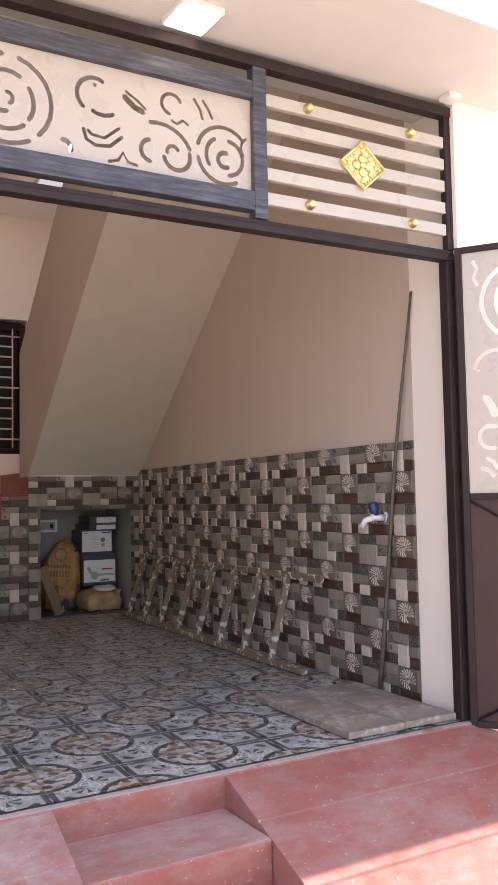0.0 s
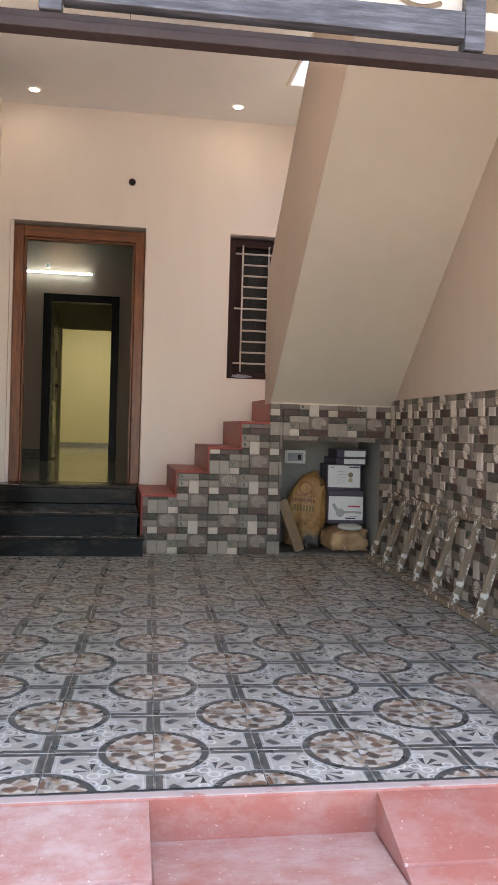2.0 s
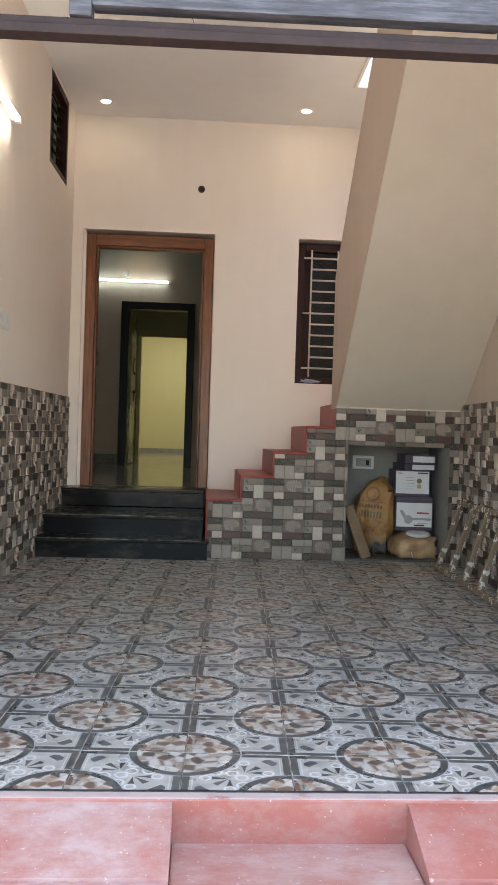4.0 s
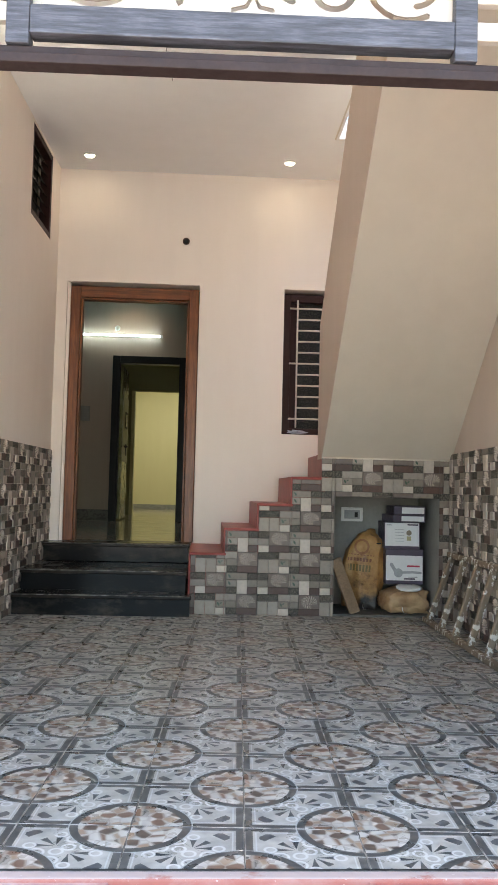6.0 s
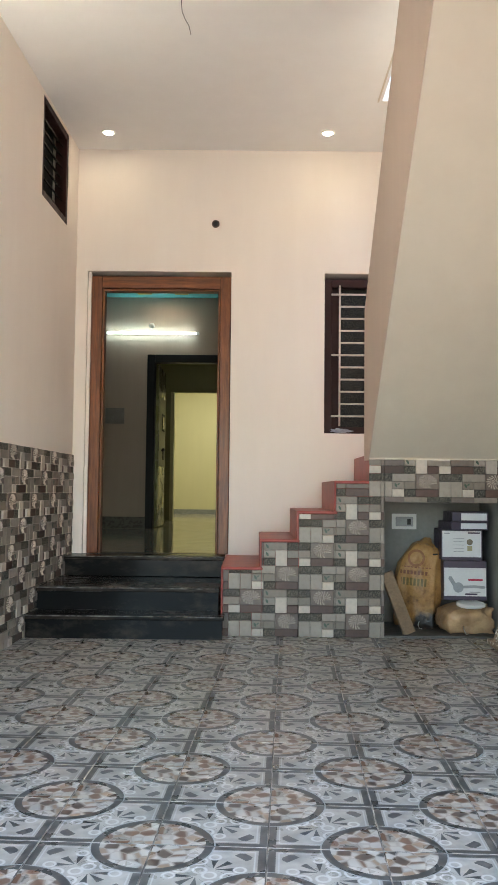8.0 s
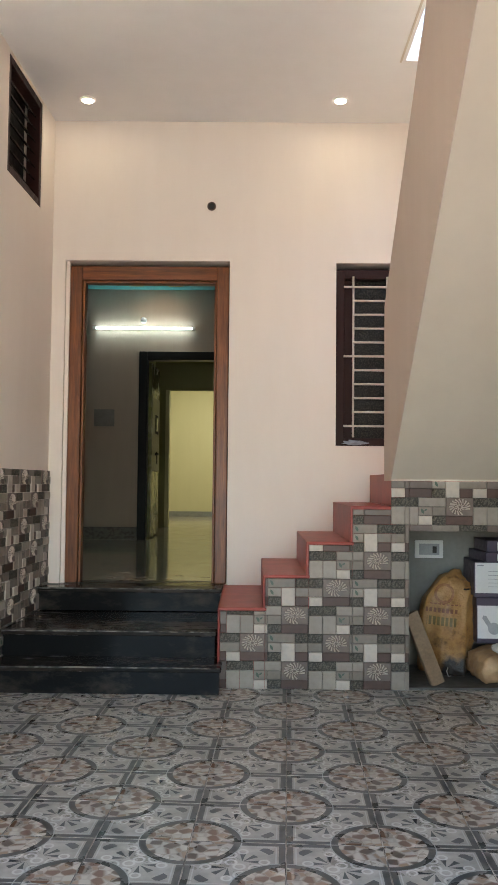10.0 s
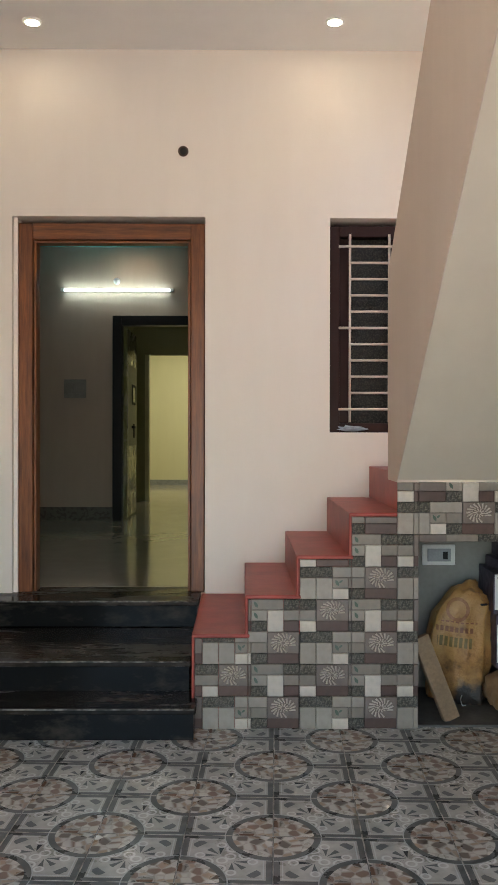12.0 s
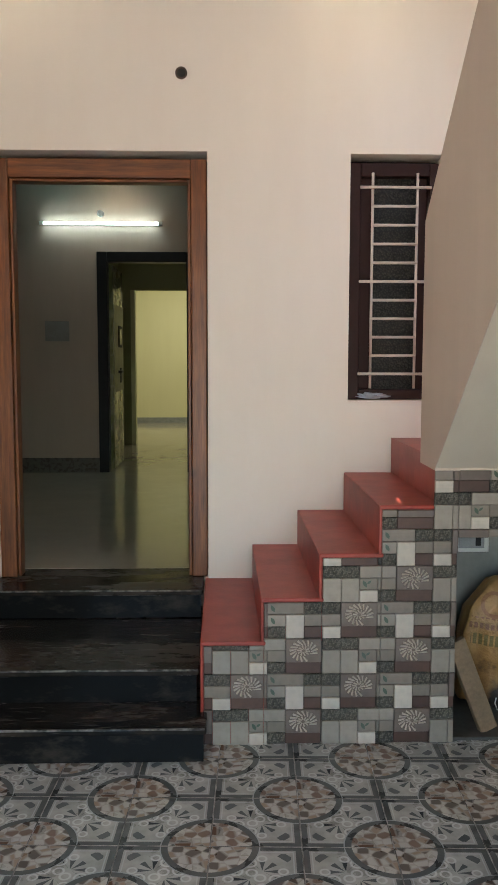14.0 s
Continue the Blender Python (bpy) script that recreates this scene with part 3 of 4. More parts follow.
structure("ceiling_hall", box(-1.7, 3.0, Y1, RB + 0.15, 3.40, 3.5), TEAL, "teal painted hall ceiling", "ceiling")
structure("baseboard", box(-1.6, IX0 - 0.002, RB - 0.012, RB, SILL, SILL + 0.15), plain("brown_grey_skirting", (0.16, 0.14, 0.12), 0.3), "grey-brown tile skirting", "baseboard")
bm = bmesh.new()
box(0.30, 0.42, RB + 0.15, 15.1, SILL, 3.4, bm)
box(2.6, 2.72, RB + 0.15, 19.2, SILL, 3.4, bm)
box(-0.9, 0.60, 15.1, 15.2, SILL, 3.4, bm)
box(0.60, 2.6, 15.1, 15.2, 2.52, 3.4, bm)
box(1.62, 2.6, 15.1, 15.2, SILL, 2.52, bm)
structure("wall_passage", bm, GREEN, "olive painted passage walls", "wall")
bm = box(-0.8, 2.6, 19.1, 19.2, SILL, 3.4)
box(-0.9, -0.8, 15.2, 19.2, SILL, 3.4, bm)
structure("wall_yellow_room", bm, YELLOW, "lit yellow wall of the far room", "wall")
bm = box(0.30, 2.72, RB + 0.15, 15.2, 3.4, 3.5)
box(-0.9, 2.72, 15.2, 19.2, 3.4, 3.5, bm)
structure("ceiling_passage", bm, CEIL, "white painted passage ceiling", "ceiling")
structure("floor_far_room", box(-0.8, 0.3, 15.2, 19.2, SILL - 0.10, SILL - 0.001), ROOMFLOOR, "polished cream floor of the far room", "floor")
structure("baseboard_far", box(-0.8, 2.6, 19.085, 19.1, SILL, SILL + 0.10), plain("grey_skirting", (0.30, 0.31, 0.30), 0.3), "grey tile skirting of the far room", "baseboard")
# jamb of the far opening, lit
tr = structure("trim_far", box(0.585, 0.64, 15.06, 15.24, SILL, 2.52), paint("cream_door_trim", (0.72, 0.70, 0.45), (0.78, 0.76, 0.5)), "cream edge of the far doorway", "trim")

# hall door frame, black, with its leaf swung into the passage
idoor = tagged(new("door_2"), "open black door with black frame and steel handle plate", "door", kind="structure")
part("jamb", box(IX0, IX0 + 0.10, RB - 0.02, RB + 0.13, SILL, IZ, None, 0.006), BLACKDOOR, idoor)
part("jamb", box(IX1 - 0.10, IX1, RB - 0.02, RB + 0.13, SILL, IZ, None, 0.006), BLACKDOOR, idoor)
part("head", box(IX0 + 0.10, IX1 - 0.10, RB - 0.02, RB + 0.13, IZ - 0.10, IZ, None, 0.006), BLACKDOOR, idoor)
OLIVE = plain("olive_gloss_door_paint", (0.20, 0.20, 0.075), 0.25, 0.0, 0.2, 3)
leaf = part("leaf", box(0.665, 0.70, RB + 0.14, RB + 0.98, SILL + 0.02, IZ - 0.11, None, 0.004), OLIVE, idoor, "olive glossy open door leaf")
part("lock_plate", box(0.70, 0.706, RB + 0.22, RB + 0.95, 1.25, 2.16), plain("pale_olive_panel", (0.42, 0.40, 0.25), 0.4), leaf, "pale panel with the lock")
part("handle", tube([(0.705, RB + 0.50, 1.46), (0.745, RB + 0.50, 1.46), (0.745, RB + 0.30, 1.46)], 0.014), BLACKDOOR, leaf)
part("number_frame", box(0.706, 0.712, RB + 0.50, RB + 0.80, 1.72, 1.95), DARK, leaf)
part("number_plate", box(0.712, 0.715, RB + 0.57, RB + 0.73, 1.75, 1.92), OLIVE, leaf)
part("keyhole_plate", box(0.706, 0.711, RB + 0.62, RB + 0.74, 1.34, 1.50), DARK, leaf)

# front door frame in teak
fd = tagged(new("door_1"), "teak door frame with knots and moulded edges, standing open", "door", kind="structure")
FY0, FY1 = BACK + 0.035, BACK + 0.16
part("jamb", box(DX0 + 0.028, 0.742, FY0, FY1, SILL, DZ - 0.03, None, 0.006), TEAK, fd)
part("jamb", box(1.665, DX1 - 0.004, FY0, FY1, SILL, DZ - 0.03, None, 0.006), TEAK, fd)
k = TEAK.copy()
k.name = "teak_head_wood"
for nd in k.node_tree.nodes:
    if nd.type == "MAPPING":
        s3 = nd.inputs["Scale"].default_value
        nd.inputs["Scale"].default_value = (s3[2], s3[1], s3[0])
part("head", box(0.742, 1.665, FY0, FY1, DZ - 0.125, DZ - 0.03, None, 0.006), k, fd)
for x0, x1 in ((0.744, 0.760), (1.647, 1.663)):
    part("moulding", box(x0, x1, FY0 + 0.02, FY1 - 0.02, SILL, DZ - 0.127, None, 0.004), TEAK, fd)
part("moulding", box(0.760, 1.647, FY0 + 0.02, FY1 - 0.02, DZ - 0.142, DZ - 0.127, None, 0.004), k, fd)
part("plaster_reveal", box(DX0 + 0.001, DX0 + 0.026, BACK + 0.03, BACK + 0.2, SILL, DZ - 0.002), CREAM, fd)

# ---- lamps ----
TUBE, PORCH_TUBE = glow("tube_light_glow", (0.72, 0.93, 1.0), 2.2), glow("porch_tube_glow", (1.0, 0.95, 0.90), 6.0)
SPOT = glow("downlight_glow", (1.0, 0.88, 0.72), 9.0)
PANEL = glow("led_panel_glow", (1.0, 0.98, 0.94), 1.6)


def tube_light(m, length, label, light):
    ob = empty("tube_light", label, "tube light", m=m)
    part("batten", box(-length / 2, length / 2, 0.0, 0.028, -0.014, 0.014, None, 0.004), PLASTIC, ob)
    part("tube", tube([(-length / 2 + 0.02, -0.018, 0), (length / 2 - 0.02, -0.018, 0)], 0.016), light, ob, "glowing white tube")
    for s in (-1, 1):
        part("end_cap", box(s * length / 2 - 0.02, s * length / 2 + 0.02, -0.036, 0.002, -0.019, 0.019, None, 0.005), PLASTIC, ob)
    return ob


tube_light(pose(0.62, RB - 0.03, 2.93), 1.17, "lit white tube light on the hall wall", TUBE)
tube_light(pose(left_x(5.28) + 0.03, 5.28, 2.775, 0, 0, 90 - TILTL), 1.2, "lit white tube light on the peach wall", PORCH_TUBE)
ob = loose("ceiling_hook", lathe([(0.012, 0), (0.035, 0.012), (0.035, 0.03), (0.01, 0.05)], pose(0.62, RB - 0.05, 3.02, 90, 0, 0)), PLASTIC, "small round white wall rose above the tube light", "wall rose")


def downlight(x, y, z, power, label="round recessed downlight, lit warm white"):
    ob = empty("downlight", label, "downlight", "ceiling downlights", m=pose(x, y, z))
    part("rim", lathe([(0.052, 0.001), (0.052, -0.006), (0.040, -0.010), (0.036, -0.004)], pose(0, 0, 0)), PLASTIC, ob)
    part("lens", lathe([(0.036, -0.003), (0.036, -0.009), (0.02, -0.011)], pose(0, 0, 0)), SPOT, ob)
    lamp = new("downlight_lamp", bpy.data.lights.new("downlight_lamp", "SPOT"))
    lamp.data.energy, lamp.data.spot_size, lamp.data.spot_blend, lamp.data.color, lamp.data.shadow_soft_size = power, radians(165), 1.0, (1.0, 0.86, 0.70), 0.04
    lamp.matrix_world = pose(x, y, z - 0.02)
    return ob


downlight(0.829, 7.632, CEILING, 0.08)
downlight(2.462, 7.612, CEILING, 0.08)
downlight(0.81, 11.90, 3.40, 0.5)
lamp = new("far_room_lamp", bpy.data.lights.new("far_room_lamp", "AREA"))
lamp.data.energy, lamp.data.size, lamp.data.color = 6.0, 0.6, (1.0, 0.95, 0.8)
lamp.matrix_world = pose(1.2, 17.3, 3.38)

# square LED panel under the canopy
led = empty("led_panel", "square white LED ceiling panel, lit, under the canopy", "ceiling light", m=pose(2.135, 2.80, 2.655, 0, 0, 2))
part("frame", box(-0.085, 0.085, -0.085, 0.085, -0.022, 0.002, None, 0.004), PLASTIC, led)
part("diffuser", box(-0.072, 0.072, -0.072, 0.072, -0.027, -0.021), PANEL, led)

for x in (0.545, 1.01):
    loose("ceiling_ornament", box(x - 0.085, x + 0.085, 11.80, 11.98, 3.385, 3.402, None, 0.004), plain("gold_ceiling_paint", (0.50, 0.36, 0.07), 0.5), "gold painted ornament on the teal ceiling", "ornament", "ceiling ornaments")

# ---- gate: fixed transom over the opening ----
GY = 2.90


def bar(name, x0, x1, z0, z1, mat, parent, depth=0.035, y=GY, bevel=0.003):
    return part(name, box(x0, x1, y - depth / 2, y + depth / 2, z0, z1, None, bevel), mat, parent)


def stroke(points, w):
    """Outline of a rounded band along a line of points."""
    pts = [Vector(p) for p in points]
    left, right = [], []
    for q, p in enumerate(pts):
        d = (pts[min(q + 1, len(pts) - 1)] - pts[max(q - 1, 0)]).normalized()
        n = Vector((-d.y, d.x))
        left.append(p + n * w / 2)
        right.append(p - n * w / 2)
    d = (pts[-1] - pts[-2]).normalized()
    e = (pts[0] - pts[1]).normalized()
    return left + [pts[-1] + d * w * 0.42] + right[::-1] + [pts[0] + e * w * 0.42]


def arc(cx, cz, r, a0, a1, r1=None):
    n = max(6, int(abs(a1 - a0) / 14))
    r1 = r if r1 is None else r1
    return [(cx + (r + (r1 - r) * q / n) * math.cos(radians(a0 + (a1 - a0) * q / n)), cz + (r + (r1 - r) * q / n) * math.sin(radians(a0 + (a1 - a0) * q / n))) for q in range(n + 1)]


def cut_sheet(name, w, h, bands, mat, parent, m, label):
    """A thin sheet with scrolls really cut out of it."""
    cut = bmesh.new()
    for pts, wd in bands:
        prism(stroke(pts, wd), -0.02, 0.02, "y", cut)
    bmesh.ops.recalc_face_normals(cut, faces=cut.faces)
    cm = bpy.data.meshes.new("cut")
    cut.to_mesh(cm)
    cut.free()
    co = new("cut", cm)
    sheet = part(name, box(0, w, -0.003, 0.003, 0, h), mat, None, label)
    md = sheet.modifiers.new("cut", "BOOLEAN")
    md.operation, md.object, md.solver = "DIFFERENCE", co, "EXACT"
    md.use_self = True
    bpy.context.view_layer.update()
    done = bpy.data.meshes.new_from_object(sheet.evaluated_get(bpy.context.evaluated_depsgraph_get()))
    sheet.modifiers.clear()
    sheet.data = done
    bpy.data.objects.remove(co)
    sheet.parent = parent
    sheet.matrix_basis = m
    return sheet


transom = empty("gate_transom", "fixed gate transom with cut scroll panel and cream bars", "gate transom")
bar("top_rail", 0.40, 3.43, 2.585, 2.628, GATE, transom, 0.05)
bar("bottom_rail", 0.40, 3.43, 1.972, 1.992, GATE, transom, 0.03)
bar("track", 0.40, 3.43, 1.944, 1.970, GATE, transom, 0.055)
for x in (0.40, 3.392):
    bar("post", x, x + 0.036, 1.993, 2.584, GATE, transom)
for x in (1.302, 2.434):
    bar("panel_post", x, x + 0.058, 1.994, 2.584, GRAINED, transom, 0.05)
bar("panel_rail", 1.361, 2.433, 2.022, 2.096, GRAINED, transom, 0.05)
bar("panel_rail", 1.361, 2.433, 2.456, 2.525, GRAINED, transom, 0.05)
bands = [
    (arc(0.155, 0.170, 0.150, 75, -45), 0.016), (arc(0.155, 0.170, 0.150, -60, -140), 0.016), (arc(0.155, 0.170, 0.150, 95, 200), 0.016),
    (arc(0.150, 0.165, 0.100, 60, 180), 0.016), (arc(0.150, 0.165, 0.098, 195, 310), 0.016), (arc(0.150, 0.165, 0.095, -35, 35), 0.016),
    (arc(0.140, 0.175, 0.050, 100, 290), 0.016), (arc(0.155, 0.172, 0.020, 90, -60), 0.014),
    (arc(0.345, 0.040, 0.026, 100, -20), 0.018),
    (arc(0.455, 0.245, 0.062, 60, 230), 0.016), (arc(0.485, 0.255, 0.075, 240, 300), 0.016), ([(0.455, 0.282), (0.458, 0.283)], 0.016),
    ([(0.415, 0.120), (0.425, 0.085), (0.46, 0.068), (0.51, 0.075), (0.555, 0.115)], 0.014), ([(0.43, 0.118), (0.445, 0.104), (0.49, 0.10), (0.545, 0.145)], 0.012),
    ([(0.505, 0.020), (0.540, 0.030), (0.558, 0.060), (0.575, 0.030), (0.61, 0.022)], 0.012),
    (arc(0.665, 0.088, 0.040, 100, 265), 0.017),
    ([(0.565, 0.265), (0.60, 0.235), (0.635, 0.222)], 0.024), ([(0.57, 0.285), (0.61, 0.262), (0.645, 0.235)], 0.010),
    (arc(0.695, 0.060, 0.135, 105, 25), 0.016), (arc(0.765, 0.085, 0.052, 20, -170), 0.017), (arc(0.748, 0.098, 0.022, 200, 20), 0.015),
    (arc(0.745, 0.275, 0.038, 20, 260), 0.014), ([(0.745, 0.215), (0.765, 0.205), (0.79, 0.222), (0.81, 0.21)], 0.012),
    ([(0.835, 0.315), (0.86, 0.28), (0.87, 0.245)], 0.012), ([(0.872, 0.315), (0.895, 0.285), (0.91, 0.255)], 0.012),
    (arc(0.955, 0.120, 0.110, 40, 165), 0.016), (arc(0.955, 0.120, 0.108, 190, 300), 0.016),
    (arc(0.955, 0.118, 0.072, 120, 215), 0.016), (arc(0.970, 0.115, 0.066, 85, -85), 0.016), (arc(0.960, 0.105, 0.028, 70, 300), 0.018),
    (arc(1.075, 0.165, 0.045, 120, 220), 0.012),
]
cut_sheet("scroll_panel", 1.072, 0.358, bands, SHEET, transom, Matrix.Translation((1.361, GY + 0.004, 2.097)), "beige sheet with cut-out scrolls")
for x0, x1 in ((0.437, 1.301), (2.493, 3.391)):
    for z in (2.469, 2.372, 2.275, 2.178, 2.081):
        bar("cream_bar", x0, x1, z - 0.0245, z + 0.0245, BARS, transom, 0.025)
    mid = (x0 + x1) / 2
    for x in (mid - 0.257, mid + 0.257):
        for z in (2.469, 2.081):
            part("knob", lathe([(0.020, 0), (0.020, 0.008), (0.015, 0.014), (0.017, 0.022), (0.008, 0.030)], pose(x, GY - 0.013, z, 90, 0, 0)), GOLD, transom, "gold round knob")
    bm = bmesh.new()
    prism([(mid - 0.108, 2.283), (mid, 2.183), (mid + 0.108, 2.283), (mid, 2.383)], GY - 0.022, GY - 0.013, "y", bm)
    for q in range(4):
        a0 = radians(90 * q)
        for rr, r0 in ((0.030, 0.022), (0.068, 0.013), (0.050, 0.012)):
            aa = a0 + (radians(45) if rr == 0.050 else 0)
            lathe([(r0, 0), (r0 * 0.8, 0.006), (r0 * 0.3, 0.009)], pose(mid + rr * math.cos(aa), GY - 0.022, 2.283 + rr * 0.93 * math.sin(aa), 90, 0, 0), bm, 10)
    lathe([(0.016, 0), (0.012, 0.010), (0.005, 0.013)], pose(mid, GY - 0.022, 2.283, 90, 0, 0), bm, 12)
    c4 = [(mid - 0.108, 2.283), (mid, 2.183), (mid + 0.108, 2.283), (mid, 2.383)]
    for q in range(4):
        (xa, za), (xb, zb) = c4[q], c4[(q + 1) % 4]
        tube([(xa, GY - 0.024, za), (xb, GY - 0.024, zb)], 0.006, bm, 6)
        for w in range(1, 8):
            f = w / 8
            lathe([(0.006, 0), (0.003, 0.006)], pose(mid + (xa + (xb - xa) * f - mid) * 0.86, GY - 0.022, 2.283 + (za + (zb - za) * f - 2.283) * 0.86, 90, 0, 0), bm, 6)
    part("rosette", bm, GOLD, transom, "gold embossed diamond rosette")

transom.matrix_basis = Matrix.Translation((3.41, GY, 0)) @ pose(0, 0, 0, 0, 0, -1.0) @ Matrix.Translation((-3.41, -GY, 0))

# side posts of the gate
gf = empty("gate_post", "dark brown steel gate post beside the pillar", "gate post", "gate posts")
bar("box_post", 3.372, 3.412, -0.02, 1.943, GATE, gf, 0.05)
bar("hinge_strip", 3.412, 3.424, -0.02, 1.943, GATE, gf, 0.02, GY - 0.03)
gf = empty("gate_post", "dark brown steel gate post beside the pillar", "gate post", "gate posts")
bar("box_post", 0.385, 0.425, -0.02, 1.943, GATE, gf, 0.05)

# open leaf
LWID, LZ0, LZ1, LM = 0.74, -0.02, 1.99, 0.93
leafm = pose(3.402, 2.855, 0, 0, 0, -54)
gl = empty("gate_leaf", "open gate leaf, beige cut scroll panel over brown sheet steel", "gate", m=leafm)


def lbar(name, x0, x1, z0, z1, d=0.03):
    return part(name, box(x0, x1, -d / 2, d / 2, z0, z1, None, 0.003), GATE, gl)


lbar("stile", 0, 0.028, LZ0, LZ1)
lbar("stile", LWID - 0.028, LWID, LZ0, LZ1)
for z in (LZ0, LM - 0.014, LZ1 - 0.026):
    lbar("rail", 0.029, LWID - 0.029, z, z + 0.026)
part("lower_sheet", box(0.028, LWID - 0.028, -0.002, 0.002, LZ0 + 0.026, LM - 0.014), BROWN_SHEET, gl, "plain brown steel sheet")
part("brace", tube([(0.03, -0.008, LM - 0.02), (LWID / 2, -0.008, LM - 0.21), (LWID - 0.03, -0.008, LM - 0.02)], 0.006), GATE, gl)
part("brace", tube([(0.03, -0.008, LZ0 + 0.03), (LWID / 2, -0.008, LZ0 + 0.22), (LWID - 0.03, -0.008, LZ0 + 0.03)], 0.006), GATE, gl)
H0 = LM + 0.012
bands = [
    (arc(0.24, 0.80, 0.165, 110, 245), 0.020), (arc(0.25, 0.80, 0.115, 120, 215), 0.020),
    (arc(0.26, 0.82, 0.135, 95, 20), 0.020), (arc(0.26, 0.82, 0.130, 0, -170), 0.020), (arc(0.25, 0.835, 0.085, 110, 40), 0.020),
    (arc(0.25, 0.82, 0.080, 25, -70), 0.020), (arc(0.225, 0.835, 0.035, 180, 0), 0.020),
    ([(0.045, 0.985), (0.06, 0.95), (0.045, 0.91), (0.06, 0.88)], 0.017),
    (arc(0.12, 0.50, 0.085, 165, -30, 0.12), 0.018), ([(0.052, 0.515), (0.054, 0.515)], 0.020),
    ([(0.31, 0.62), (0.36, 0.63), (0.385, 0.57), (0.32, 0.44)], 0.020), ([(0.30, 0.60), (0.325, 0.57), (0.27, 0.44)], 0.018),
    ([(0.075, 0.40), (0.10, 0.365), (0.115, 0.325)], 0.034), ([(0.135, 0.395), (0.15, 0.36)], 0.014),
    (arc(0.30, 0.335, 0.105, 145, 225), 0.020), (arc(0.36, 0.40, 0.05, 160, 20), 0.022), (arc(0.37, 0.30, 0.045, 190, -20), 0.020), (arc(0.37, 0.27, 0.06, 250, 330), 0.018),
    (arc(0.095, 0.235, 0.050, 290, 60, 0.045), 0.018), (arc(0.10, 0.20, 0.09, 40, -15), 0.018),
    ([(0.05, 0.105), (0.08, 0.095), (0.10, 0.07)], 0.020), ([(0.075, 0.145), (0.10, 0.13), (0.115, 0.10)], 0.016),
    (arc(0.28, 0.105, 0.125, 85, 205), 0.020), (arc(0.33, 0.125, 0.13, 70, -20), 0.020), (arc(0.29, 0.11, 0.075, 60, 150), 0.018), (arc(0.31, 0.085, 0.062, 175, 330), 0.022), (arc(0.29, 0.105, 0.030, 110, -40), 0.020),
    (arc(0.17, 0.025, 0.05, 130, 60), 0.016),
    (arc(0.55, 0.82, 0.11, 60, 300), 0.020), (arc(0.55, 0.82, 0.06, -60, 180), 0.020), (arc(0.56, 0.45, 0.10, 120, 330), 0.020), (arc(0.57, 0.18, 0.09, -40, 200), 0.020),
]
cut_sheet("scroll_panel", LWID - 0.058, LZ1 - 0.026 - H0, bands, SHEET, gl, Matrix.Translation((0.029, 0.0, H0)), "beige sheet with cut-out scrolls")
part("handle_ring", tube([(LWID - 0.05, -0.03, LM + 0.03), (LWID - 0.05, -0.045, LM), (LWID - 0.05, -0.03, LM - 0.03)], 0.006), GATE, gl)
loose("wall_bracket", box(3.355, 3.425, 2.80, 2.87, 2.632, 2.662, None, 0.006), PLASTIC, "small white bracket on the canopy underside", "bracket")

# ---- window beside the stair ----
win = tagged(new("window_1"), "dark maroon framed window with cream steel grille", "window", kind="structure")
GYW = BACK + 0.06
part("window_frame", box(WX0 + 0.003, WX0 + 0.062, GYW - 0.02, GYW + 0.10, WZ0 + 0.003, WZ1 - 0.035, None, 0.005), DARKWOOD, win)
part("window_frame", box(WX1 - 0.062, WX1 - 0.003, GYW - 0.02, GYW + 0.10, WZ0 + 0.003, WZ1 - 0.035, None, 0.005), DARKWOOD, win)
part("window_frame", box(WX0 + 0.062, WX1 - 0.062, GYW - 0.02, GYW + 0.10, WZ1 - 0.10, WZ1 - 0.035, None, 0.005), DARKWOOD, win)
part("window_frame", box(WX0 + 0.062, WX1 - 0.062, GYW - 0.02, GYW + 0.10, WZ0 + 0.003, WZ0 + 0.055, None, 0.005), DARKWOOD, win)
part("sash", box(WX0 + 0.063, WX0 + 0.125, GYW + 0.03, GYW + 0.07, WZ0 + 0.056, WZ1 - 0.101, None, 0.004), DARKWOOD, win)
part("sash", box(WX1 - 0.115, WX1 - 0.063, GYW + 0.03, GYW + 0.07, WZ0 + 0.056, WZ1 - 0.101, None, 0.004), DARKWOOD, win)
part("pane", box(WX0 + 0.125, WX1 - 0.115, GYW + 0.045, GYW + 0.055, WZ0 + 0.056, WZ1 - 0.101), GLASS, win, "dark figured glass")
# added black sheet stands in for the unlit space behind the glass
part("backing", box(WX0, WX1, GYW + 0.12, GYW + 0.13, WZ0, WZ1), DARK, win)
for x in (2.595, 2.825):
    part("grille_upright", tube([(x, GYW - 0.024, WZ0 + 0.06), (x, GYW - 0.024, WZ1 - 0.085)], 0.0075, n=6), STEEL, win)
for q in range(11):
    z = 2.462 - 0.0950 * q
    long = q % 5 == 0
    x0, x1 = (WX0 + 0.055, WX1 - 0.055) if long else (2.595, 2.825)
    part("grille_bar", tube([(x0, GYW - 0.030, z), (x1, GYW - 0.030, z)], 0.0078, n=6), STEEL, win)
bm = bmesh.new()
bmesh.ops.create_icosphere(bm, subdivisions=3, radius=1.0)
for v in bm.verts:
    q = noise.noise(v.co * 2.5) * 0.5 + noise.noise(v.co * 6) * 0.3
    v.co = Vector((2.61 + v.co.x * 0.075 * (1 + q), BACK + 0.018 + v.co.y * 0.022 * (1 + q), WZ0 + 0.012 + (v.co.z + 0.6) * 0.014 * (1 + 1.6 * q)))
